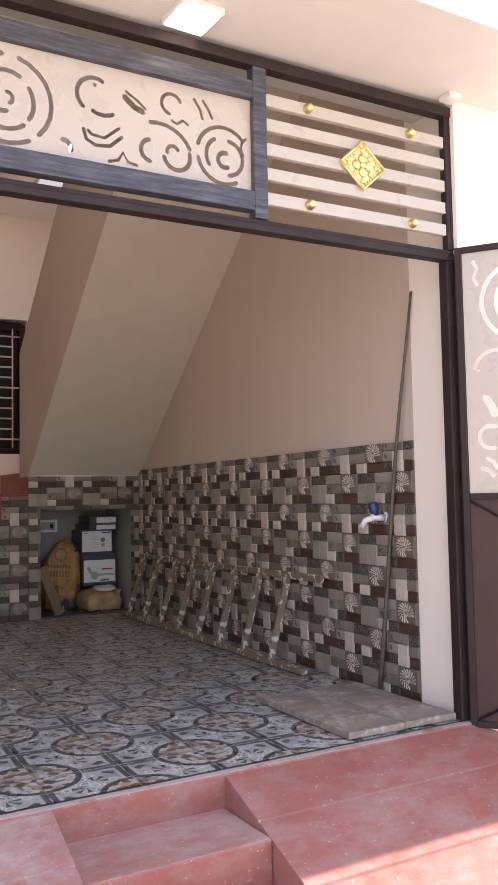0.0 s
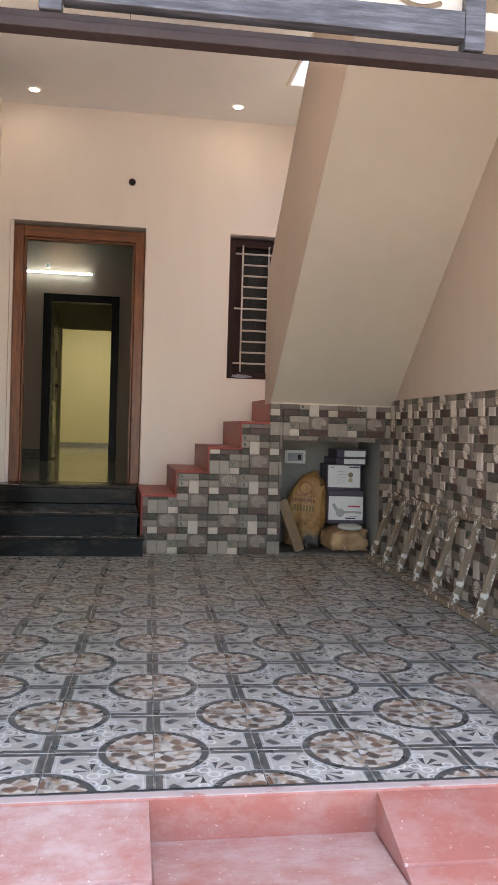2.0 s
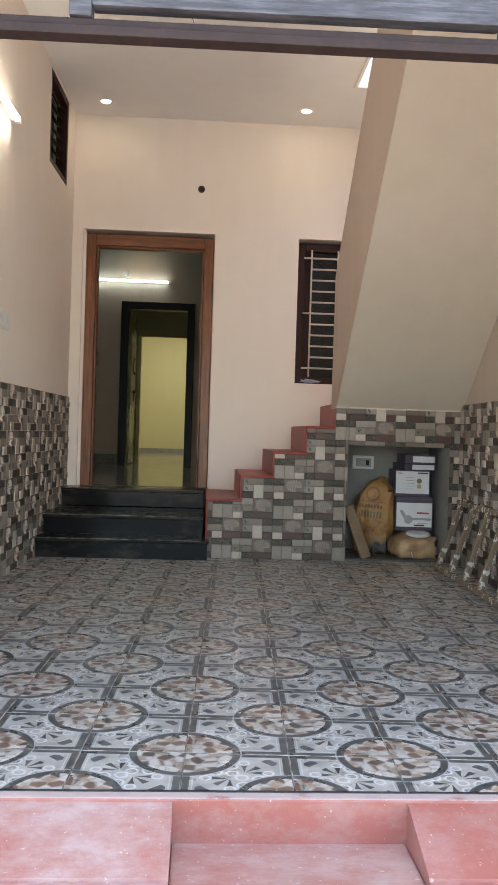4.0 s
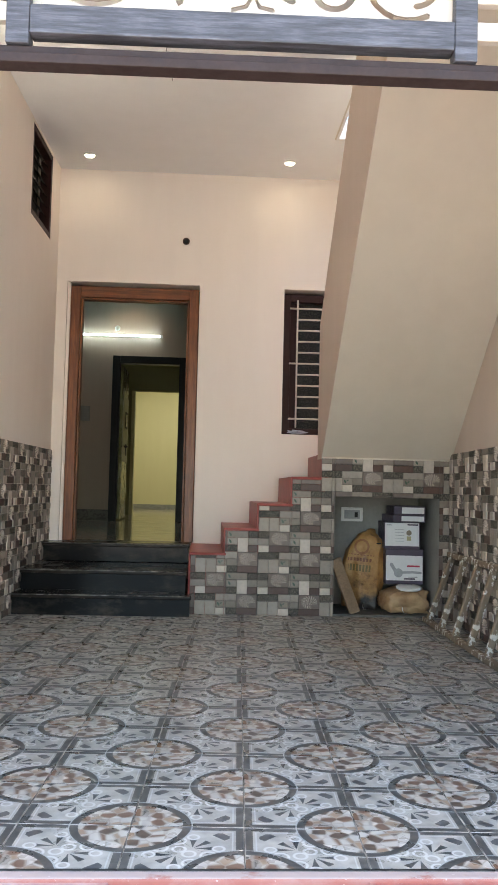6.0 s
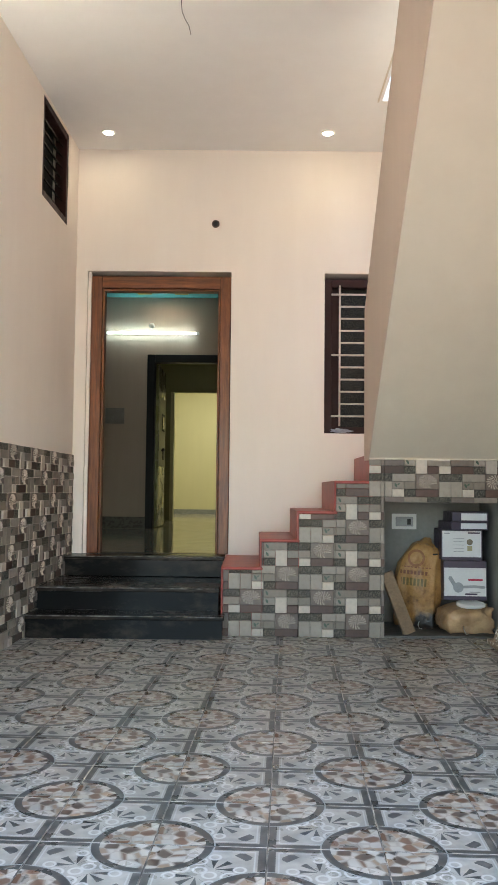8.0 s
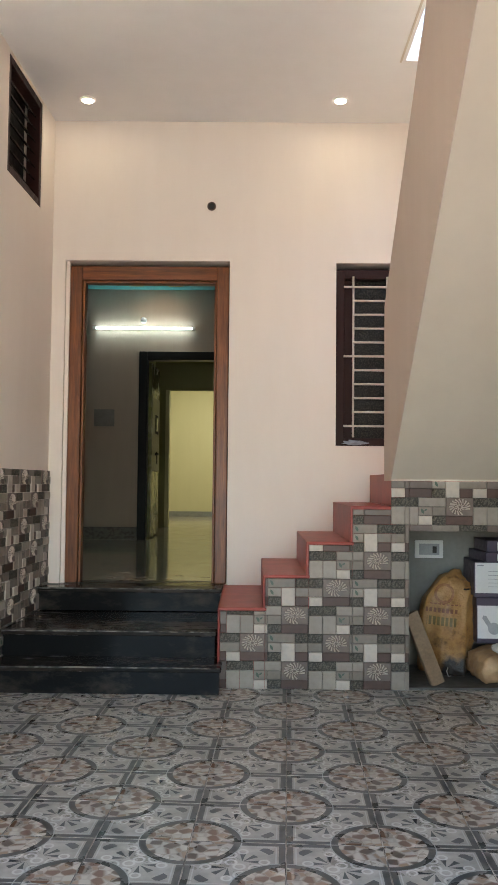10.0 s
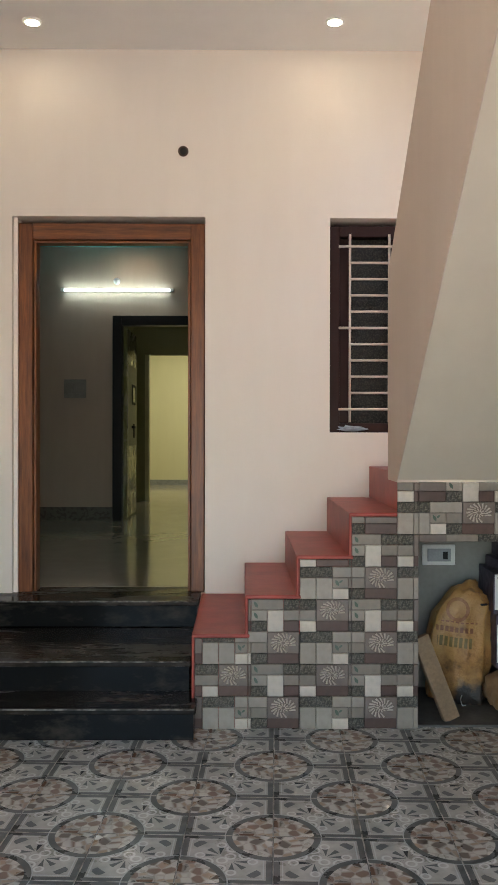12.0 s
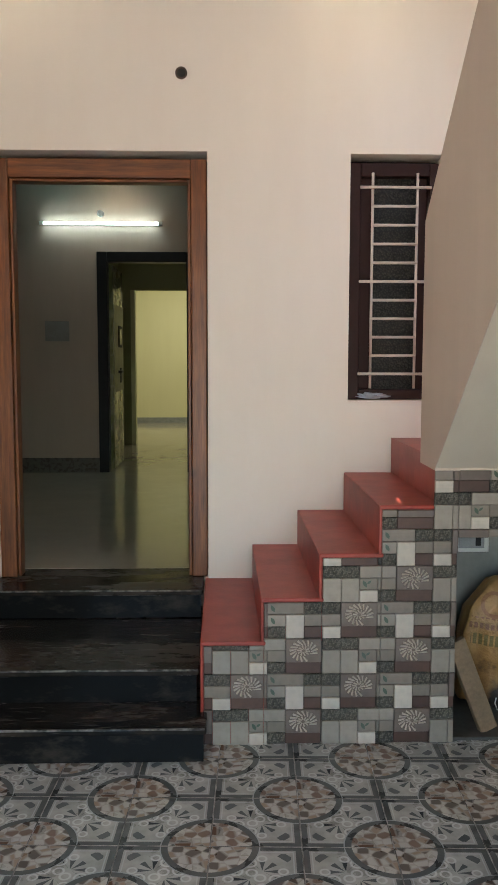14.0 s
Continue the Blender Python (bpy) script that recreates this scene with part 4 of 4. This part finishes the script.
loose("crumpled_wrapper", bm, CLOTH, "crumpled grey plastic wrapper on the window sill", "wrapper")

# high window of the left wall
lw = tagged(new("window_2"), "small high window with dark frame and louvres", "window", kind="structure")
lm = pose(left_x(LW[0]), LW[0], 0, 0, 0, 90 - TILTL)
WL = (LW[1] - LW[0]) / math.cos(radians(TILTL))
for x0, x1, z0, z1 in ((0.002, 0.05, LW[2] + 0.002, LW[3] - 0.002), (WL - 0.05, WL - 0.002, LW[2] + 0.002, LW[3] - 0.002), (0.05, WL - 0.05, LW[2] + 0.002, LW[2] + 0.05), (0.05, WL - 0.05, LW[3] - 0.05, LW[3] - 0.002)):
    part("window_frame", box(x0, x1, 0.004, 0.09, z0, z1, None, 0.004), DARKWOOD, lw, m=lm)
for q in range(7):
    z = LW[2] + 0.09 + 0.082 * q
    bm = prism([(0.03, z), (0.075, z + 0.045), (0.079, z + 0.041), (0.034, z - 0.004)], 0.05, WL - 0.05, "x")
    part("louvre", bm, GLASS, lw, m=lm)
# darkness between the louvres is this added black sheet
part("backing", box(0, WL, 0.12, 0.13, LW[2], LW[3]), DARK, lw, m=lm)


# ---- wall fittings ----
def switch_plate(m, w, h, label, modules, mat=PLASTIC):
    ob = empty("switch_plate", label, "switch", m=m)
    part("plate", box(-w / 2, w / 2, -0.012, 0.001, -h / 2, h / 2, None, 0.004), mat, ob)
    for q in range(modules):
        x = -w / 2 + w * (q + 0.5) / modules
        part("module", box(x - w / modules * 0.36, x + w / modules * 0.36, -0.017, -0.012, -h * 0.27, h * 0.27, None, 0.002), mat, ob)
    return ob


switch_plate(pose(left_x(5.79), 5.79, 1.563, 0, 0, 90 - TILTL), 0.33, 0.105, "white switch plate on the peach wall", 6)
sp = switch_plate(pose(3.015, NY, 0.722), 0.175, 0.11, "white socket plate on the grey niche wall", 1)
part("socket_window", box(-0.062, 0.062, -0.0195, -0.017, -0.034, 0.034), INKGREY, sp)
# black block on the plate paints the dark of the socket hole
part("socket_hole", box(0.02, 0.045, -0.022, -0.0195, -0.022, 0.018), DARK, sp)
switch_plate(pose(0.16, RB, 1.87), 0.24, 0.20, "dull grey switch plate on the hall wall", 2, plain("dull_grey_plastic", (0.30, 0.28, 0.25), 0.4))
hole = empty("conduit_hole", "open round conduit hole in the peach wall", "conduit hole", m=pose(1.622, BACK, 3.002, 90, 0, 0))
part("ring", lathe([(0.030, -0.002), (0.030, 0.008), (0.025, 0.010), (0.022, 0.004)], pose(0, 0, 0)), plain("rust_brown_pipe_end", (0.09, 0.045, 0.03), 0.5), hole)
# black disc paints the shaded inside of the open hole
part("dark_opening", lathe([(0.021, 0.002), (0.021, 0.006), (0.015, 0.007)], pose(0, 0, 0)), DARK, hole)
pts = [(1.535 + 0.022 * math.sin(q * 0.9) * (q / 8), 5.66 + 0.048 * q, CEILING - 0.010 - 0.0012 * q * q + 0.006 * math.sin(q * 1.7)) for q in range(10)]
loose("ceiling_wire", tube([(1.53, 5.62, CEILING + 0.003)] + pts, 0.0024, n=6), WIRE, "loose grey cable hanging from the ceiling", "cable")

# tap on the tiled wall
ty = 3.40
tap = empty("water_tap", "white plastic tap with navy blue handle on the tiled wall", "tap", m=pose(right_x(ty) - 0.010, ty, 0.835, 0, 0, -90 - TILTR))
part("flange", lathe([(0.026, 0), (0.026, 0.006), (0.014, 0.010)], pose(0, 0, 0, 90, 0, 0)), PLASTIC, tap)
part("body", tube([(0, 0, 0), (0, -0.05, 0), (0, -0.085, 0.004)], 0.016, n=12), PLASTIC, tap)
part("spout", tube([(0, -0.075, 0.0), (-0.02, -0.105, -0.012), (-0.035, -0.115, -0.045)], 0.014, n=12), PLASTIC, tap)
part("handle", lathe([(0.018, 0.0), (0.022, 0.02), (0.024, 0.055), (0.018, 0.062)], pose(0, -0.06, 0.012, 18, 0, 0)), BLUE, tap, "navy blue tap handle")

# pole leaning in the corner
pts = []
for q in range(11):
    f = q / 10
    y = 3.43 - 0.27 * f
    pts.append((right_x(y) - 0.055 + 0.035 * f + 0.008 * math.sin(f * 7), y + 0.01 * math.sin(f * 5), 0.012 + 1.86 * f))
loose("pole", tube(pts, 0.012, taper=0.006), POLE, "thin weathered pole leaning against the tiled wall", "pole")

# ---- ladder lying on its side against the wall ----
lad = empty("ladder", "paint-splashed wooden ladder on its side against the tiles", "ladder")


def beam(p, q, w, h, name):
    p, q = Vector(p), Vector(q)
    d = q - p
    m = Matrix.Translation(p) @ d.to_track_quat("X", "Z").to_matrix().to_4x4()
    return part(name, box(0, d.length, -w / 2, w / 2, -h / 2, h / 2, None, 0.006), LADDER, lad, m=m)


A0, A1 = Vector((3.317, 3.97, 0.024)), Vector((3.40, 6.74, 0.024))
B0, B1 = Vector((right_x(3.94) - 0.042, 3.94, 0.50)), Vector((right_x(6.82) - 0.042, 6.82, 0.47))
beam(A0, A1, 0.04, 0.034, "rail")
beam(B0, B1, 0.024, 0.040, "rail")
for q in range(8):
    f, g = 0.13 + 0.118 * q, 0.13 + 0.118 * q
    beam(A0.lerp(A1, f), B0.lerp(B1, g), 0.026, 0.040, "rung")

# ---- stone slabs on the floor ----
for x0, x1, tilt, lab in ((2.812, 3.085, 1.5, "brown stone slab splashed with plaster on the floor"), (3.092, 3.362, 1.5, "grey dusty stone slab splashed with plaster on the floor")):
    bm = box(0, x1 - x0, 0, 0.72, 0, 0.028, None, 0.004)
    ob = loose("stone_slab", bm, SLAB, lab, "stone slab", "slabs on the floor")
    ob.matrix_basis = pose(x0, 2.905, 0.003, 0, 0, -tilt)


# ---- things in the niche ----
def sack(name, mat, label, dims, place, turn, seed, pinch):
    bm = bmesh.new()
    bmesh.ops.create_cube(bm, size=2.0)
    bmesh.ops.subdivide_edges(bm, edges=bm.edges[:], cuts=14, use_grid_fill=True)
    off = Vector((seed * 3.1, seed * 1.7, seed))
    for v in bm.verts:
        c = v.co.copy()
        s = c.normalized()
        p = c * 0.60 + s * 0.42
        if p.z > 0:
            k2 = 1 - pinch * p.z * p.z
            p.x *= k2
            p.y *= k2
        f = 1 + 0.16 * noise.noise(p * 1.4 + off) + 0.09 * noise.noise(p * 3.6 + off) + 0.045 * noise.noise(p * 8 + off)
        p *= f
        if p.z > 0.55:
            p.x += (p.z - 0.55) * 0.75
            p.y += (p.z - 0.55) * 0.2
        p.z = max(p.z, -0.9)
        v.co = Vector((p.x * dims[0], p.y * dims[1], (p.z + 0.9) * dims[2]))
    for f in bm.faces:
        f.smooth = True
    ob = loose(name, bm, mat, label, "sack", "sacks in the niche")
    ob.matrix_basis = pose(*place, *turn)
    return ob


s1 = sack("cement_sack", SACK, "full brown printed cement sack standing in the niche", (0.15, 0.11, 0.30), (3.06, 7.37, 0.013), (0, 4, -14), 2, 0.35)
s2 = sack("folded_sack", SACK2, "tan sack folded flat in the niche", (0.165, 0.15, 0.092), (3.35, 7.19, 0.013), (0, 0, 8), 5, 0.15)


def carton(label, w, d, h, place, turn, body):
    ob = empty("carton", label, "carton", "cartons stacked in the niche", m=pose(*place, 0, 0, turn))
    part("box_body", box(-w / 2, w / 2, 0, d, 0, h, None, 0.004), body, ob)
    return ob


c1 = carton("white printed fan carton with purple sides and picture", 0.285, 0.34, 0.262, (3.355, 7.17, 0.215), -3, INK)
part("front_label", box(-0.138, 0.138, -0.002, 0.001, 0.028, 0.215), CARTON, c1, "white printed face")
part("picture", prism(stroke([(-0.10, 0.15), (-0.065, 0.095), (-0.03, 0.09)], 0.026) , -0.0035, -0.0018), INKGREY, c1, "grey fan picture")
part("picture", prism(stroke([(-0.02, 0.088), (0.06, 0.092), (0.125, 0.088)], 0.018), -0.0035, -0.0018), INKGREY, c1, "grey fan picture")
part("picture", lathe([(0.034, 0), (0.034, 0.002)], pose(-0.045, -0.0018, 0.085, 90, 0, 0)), INKGREY, c1)
part("print_bar", box(0.02, 0.115, -0.0035, -0.0018, 0.130, 0.143), INKRED, c1)
part("print_bar", box(0.03, 0.10, -0.0035, -0.0018, 0.052, 0.058), INKGREY, c1)
part("print_bar", box(0.0, 0.08, -0.0035, -0.0018, 0.036, 0.047), INK, c1)
c2 = carton("white printed carton with purple edges", 0.27, 0.34, 0.20, (3.335, 7.175, 0.479), -4, INK)
part("front_label", box(-0.128, 0.128, -0.002, 0.001, 0.022, 0.196), CARTON, c2, "white printed face")
for q in range(5):
    part("print_bar", box(-0.055, 0.015, -0.0035, -0.0018, 0.145 - 0.022 * q, 0.148 - 0.022 * q), INKGREY, c2)
part("print_bar", box(0.04, 0.12, -0.0035, -0.0018, 0.178, 0.188), INK, c2)
part("print_bar", box(-0.118, -0.08, -0.0035, -0.0018, 0.176, 0.183), INKGREY, c2)
part("picture", lathe([(0.02, 0), (0.02, 0.002)], pose(0.052, -0.0018, 0.122, 90, 0, 0)), plain("brown_print", (0.25, 0.2, 0.14), 0.5), c2)
part("picture", box(0.036, 0.068, -0.0035, -0.0018, 0.064, 0.096), plain("tan_print", (0.45, 0.4, 0.22), 0.5), c2)
c3 = carton("dark flat carton with a white label", 0.25, 0.32, 0.055, (3.385, 7.16, 0.681), 3, INK)
part("front_label", box(-0.06, 0.115, -0.002, 0.001, 0.008, 0.046), CARTON, c3)
c4 = carton("dark flat carton with a white label", 0.24, 0.32, 0.065, (3.39, 7.165, 0.738), -2, INK)
part("front_label", box(-0.06, 0.11, -0.002, 0.001, 0.008, 0.055), CARTON, c4)
for ob, x, y, z in ((s1, 0.03, -0.125, 0.03), (s2, -0.06, -0.165, 0.03)):
    part("string", tube([(x, y + 0.02, z + 0.02), (x - 0.006, y - 0.004, z), (x + 0.006, y - 0.012, z - 0.026), (x + 0.022, y - 0.008, z - 0.022)], 0.003, n=6), PLASTIC, ob, "white stitching thread end")
part("tie", tube([(0.06, -0.05, 0.50), (0.10, -0.075, 0.505), (0.14, -0.05, 0.51)], 0.006, n=6), DARK, s1, "dark tie round the neck")
lid = loose("plastic_lid", lathe([(0.085, 0.0), (0.095, 0.006), (0.095, 0.02), (0.08, 0.026), (0.07, 0.021)], pose(3.375, 7.11, 0.185, 6, 0, 0), n=28), PLASTIC, "round white plastic lid on the folded sack", "lid")
bm = box(-0.04, 0.04, -0.018, 0.018, 0, 0.42, None, 0.004)
ob = loose("wooden_plank", bm, plain("dusty_brown_timber", (0.30, 0.20, 0.12), 0.7, 0.0, 0.4, 9, 0.002), "short dusty timber offcut leaning in the niche", "timber")
ob.matrix_basis = pose(2.957, 7.03, 0.016, -4, -21, 12)

# ---- porch floor tiles ----
PX, PY, TURNF = 0.300, 0.3075, -2.35
FM = pose(1.498, 6.532, 0, 0, 0, TURNF)
floor = bpy.data.objects["floor"]


def tile_mesh():
    bm = bmesh.new()
    e, t = 0.1492, 0.1475
    lo = [bm.verts.new((sx * e, sy * e, -0.008)) for sx, sy in ((-1, -1), (1, -1), (1, 1), (-1, 1))]
    up = [bm.verts.new((sx * e, sy * e, -0.0012)) for sx, sy in ((-1, -1), (1, -1), (1, 1), (-1, 1))]
    hi = [bm.verts.new((sx * t, sy * t, 0)) for sx, sy in ((-1, -1), (1, -1), (1, 1), (-1, 1))]
    for q in range(4):
        w = (q + 1) % 4
        bm.faces.new((lo[q], lo[w], up[w], up[q]))
        bm.faces.new((up[q], up[w], hi[w], hi[q]))
    bm.faces.new(hi)
    me = bpy.data.meshes.new("tile")
    bm.to_mesh(me)
    bm.free()
    me.materials.append(FLOORTILE)
    return me


TILE = tile_mesh()
for i in range(-7, 9):
    for j in range(-13, 6):
        # centre of a tile whose lower corner is a crossing of the joints
        c = FM @ Vector(((i + 0.5) * PX, (j + 0.5) * PY, 0))
        if not (left_x(c.y) - 0.14 < c.x < right_x(c.y) + 0.14 and 2.76 < c.y < 7.3):
            continue
        ring_low = (i + j) % 2 == 0
        m = Matrix.Translation(c) @ pose(0, 0, 0, 0, 0, TURNF + (0 if ring_low else 90)) @ Matrix.Diagonal((PX / 0.3 if ring_low else PY / 0.3, PY / 0.3 if ring_low else PX / 0.3, 1, 1))
        if c.y < 3.06:
            # cut tiles along the sill
            bm = bmesh.new()
            bm.from_mesh(TILE)
            bm.transform(m)
            bmesh.ops.bisect_plane(bm, geom=bm.verts[:] + bm.edges[:] + bm.faces[:], plane_co=(0, 2.886, 0), plane_no=(0, -1, 0), clear_outer=True)
            bm.transform(m.inverted())
            if not bm.faces:
                bm.free()
                continue
            me = bpy.data.meshes.new("tile")
            bm.to_mesh(me)
            bm.free()
            me.materials.append(FLOORTILE)
        else:
            me = TILE
        ob = new("tile", me)
        ob.parent = floor
        ob.matrix_basis = m

# ---- wall cladding ----
# one sheet, 6 columns of 75 mm by 6 rows of 50 mm: column, row, width, height, kind, leaf
CELL = [
    (0, 0, 2, 2, "fossil", 0), (0, 2, 2, 1, "brown", 0), (5, 3, 2, 1, "grey", 1), (1, 3, 2, 1, "rough", 0),
    (0, 4, 1, 2, "white", 0), (1, 4, 2, 1, "grey", 0), (1, 5, 1, 1, "brown", 0), (2, 5, 1, 1, "white", 0),
    (2, 0, 2, 1, "rough", 0), (2, 1, 1, 2, "pale", 0), (3, 1, 1, 2, "pale", 0), (4, 0, 2, 1, "pale", 0),
    (4, 1, 1, 1, "grey", 2), (5, 1, 1, 1, "grey", 0), (4, 2, 1, 1, "white", 0), (5, 2, 1, 1, "rough", 0),
    (3, 3, 2, 2, "fossil", 0), (3, 5, 2, 1, "brown", 0), (5, 4, 1, 1, "pale", 1), (5, 5, 1, 1, "rough", 0),
]
PROUD = {"fossil": 0.015, "brown": 0.003, "grey": 0.007, "pale": 0.011, "white": 0.014, "rough": 0.006}
KINDS = list(CLAD)
CMATS = [CLAD[q] for q in KINDS] + [RIB, LEAF]


def leaf_at(bm, cx, cz, s, turn, y):
    pts = [(0, -1), (0.42, -0.35), (0.4, 0.3), (0, 1), (-0.4, 0.3), (-0.42, -0.35)]
    ca, sa = math.cos(turn), math.sin(turn)
    f = bm.faces.new([bm.verts.new((cx + s * (p * ca - q * sa), y, cz + s * (p * sa + q * ca))) for p, q in pts])
    f.material_index = 7


def piece(bm, w, h, kind, leaf, ox, oz):
    """One cladding piece, face towards -y, lower left corner at ox, oz."""
    g, c, d = 0.0008, 0.0022, PROUD[kind]
    mi = KINDS.index(kind)
    ring0 = [(ox + g, oz + g), (ox + w - g, oz + g), (ox + w - g, oz + h - g), (ox + g, oz + h - g)]
    ring1 = [(ox + g + c, oz + g + c), (ox + w - g - c, oz + g + c), (ox + w - g - c, oz + h - g - c), (ox + g + c, oz + h - g - c)]
    a = [bm.verts.new((p, 0.004, q)) for p, q in ring0]
    b = [bm.verts.new((p, -d + c, q)) for p, q in ring0]
    e = [bm.verts.new((p, -d, q)) for p, q in ring1]
    for q in range(4):
        r = (q + 1) % 4
        bm.faces.new((a[q], a[r], b[r], b[q])).material_index = mi
        bm.faces.new((b[q], b[r], e[r], e[q])).material_index = mi
    bm.faces.new(e).material_index = mi
    if kind == "fossil" and w > 0.12 and h > 0.08:
        cx, cz = ox + w / 2, oz + h / 2
        for n, r0, r1, wd in ((17, 0.52, 1.0, 0.0046), (10, 0.14, 0.46, 0.0036)):
            for q in range(n):
                t = 2 * math.pi * q / n + 0.2
                if n == 17 and q in (13, 14):
                    continue
                bend = 0.34
                dx, dz = math.cos(t), math.sin(t)
                ex, ez = math.cos(t + bend), math.sin(t + bend)
                p0 = Vector((cx + 0.058 * r0 * dx, 0, cz + 0.045 * r0 * dz))
                p1 = Vector((cx + 0.058 * r1 * ex, 0, cz + 0.045 * r1 * ez))
                s = Vector((-(p1 - p0).z, 0, (p1 - p0).x)).normalized() * wd
                v = [bm.verts.new((p.x, -d, p.z)) for p in (p0 - s * 0.5, p1 - s, p1 + s, p0 + s * 0.5)]
                u0, u1 = bm.verts.new((p0.x, -d - 0.003, p0.z)), bm.verts.new((p1.x, -d - 0.005, p1.z))
                for f in ((v[0], v[1], u1, u0), (v[2], v[3], u0, u1), (v[1], v[2], u1), (v[3], v[0], u0)):
                    bm.faces.new(f).material_index = 6
    if leaf and w > 0.06 and h > 0.04:
        leaf_at(bm, ox + 0.022, oz + 0.025, 0.017, 0.5, -d - 0.0006)
        if leaf == 2:
            leaf_at(bm, ox + 0.040, oz + 0.032, 0.011, -0.9, -d - 0.0006)


MESHES = {}


def clad_area(areas, u_phase, wall, m, near=None):
    """Clads rectangles (u0, u1, z0, z1) of a wall. near: stretch of u whose pieces are objects of their own; the others are joined."""
    rest = bmesh.new()
    for u0, u1, z0, z1 in areas:
        for i in range(int((u0 - u_phase) / 0.45) - 2, int((u1 - u_phase) / 0.45) + 2):
            for j in range(-1, 6):
                for col, row, w, h, kind, leaf in CELL:
                    x0, x1 = u_phase + 0.45 * i + 0.075 * col, u_phase + 0.45 * i + 0.075 * (col + w)
                    t1 = 0.15 + 0.30 * j - 0.05 * row
                    t0 = t1 - 0.05 * h
                    a0, a1, b0, b1 = max(x0, u0), min(x1, u1), max(t0, z0), min(t1, z1)
                    if a1 - a0 < 0.008 or b1 - b0 < 0.008:
                        continue
                    if near and near[0] <= (a0 + a1) / 2 <= near[1]:
                        key = (round(a1 - a0, 3), round(b1 - b0, 3), kind, leaf)
                        if key not in MESHES:
                            bm = bmesh.new()
                            piece(bm, a1 - a0, b1 - b0, kind, leaf, 0, 0)
                            me = bpy.data.meshes.new("tile_piece")
                            bm.to_mesh(me)
                            bm.free()
                            for q in CMATS:
                                me.materials.append(q)
                            MESHES[key] = me
                        ob = new("tile_piece", MESHES[key])
                        ob.parent = wall
                        ob.matrix_basis = m @ Matrix.Translation((a0, 0, b0))
                    else:
                        piece(rest, a1 - a0, b1 - b0, kind, leaf, a0, b0)
    if rest.faces:
        me = bpy.data.meshes.new("tile_field")
        rest.to_mesh(me)
        for q in CMATS:
            me.materials.append(q)
        ob = new("tile_field", me)
        ob.parent = wall
        ob.matrix_basis = m
        tagged(ob, "grey and brown stone-look wall tiles", kind="stuff")
    rest.free()


stair_areas = [(1.748, 1.994, 0, 0.421), (1.994, 2.230, 0, 0.601), (2.230, 2.472, 0, 0.784), (2.472, 2.683, 0, 0.981), (2.683, NX0, 0, 1.14), (NX0, NX1, NZ, 1.14), (NX1, right_x(STAIR) - 0.012, 0, 1.14)]
clad_area(stair_areas, 2.083, stair, Matrix.Translation((0, STAIR, 0)), (1.7, 3.7))
part("lintel", box(NX0 - 0.02, right_x(STAIR), STAIR + 0.004, STAIR + 0.05, NZ + 0.001, 1.138), GROUT, stair)
LEN = (STAIR - 3.18) / math.cos(radians(TILTR))
mR = pose(right_x(STAIR) - 0.006, STAIR, 0, 0, 0, -90 - TILTR)
clad_area([(0.012, LEN, 0.001, 1.19)], 0.03, bpy.data.objects["wall_right"], mR, (LEN - 1.55, LEN))
LEN2 = (BACK - 2.95) / math.cos(radians(TILTL))
mL = pose(left_x(2.95) + 0.006, 2.95, 0, 0, 0, 90 - TILTL)
clad_area([(0.0, LEN2, 0.001, 1.19)], 0.07, bpy.data.objects["wall_left"], mL)
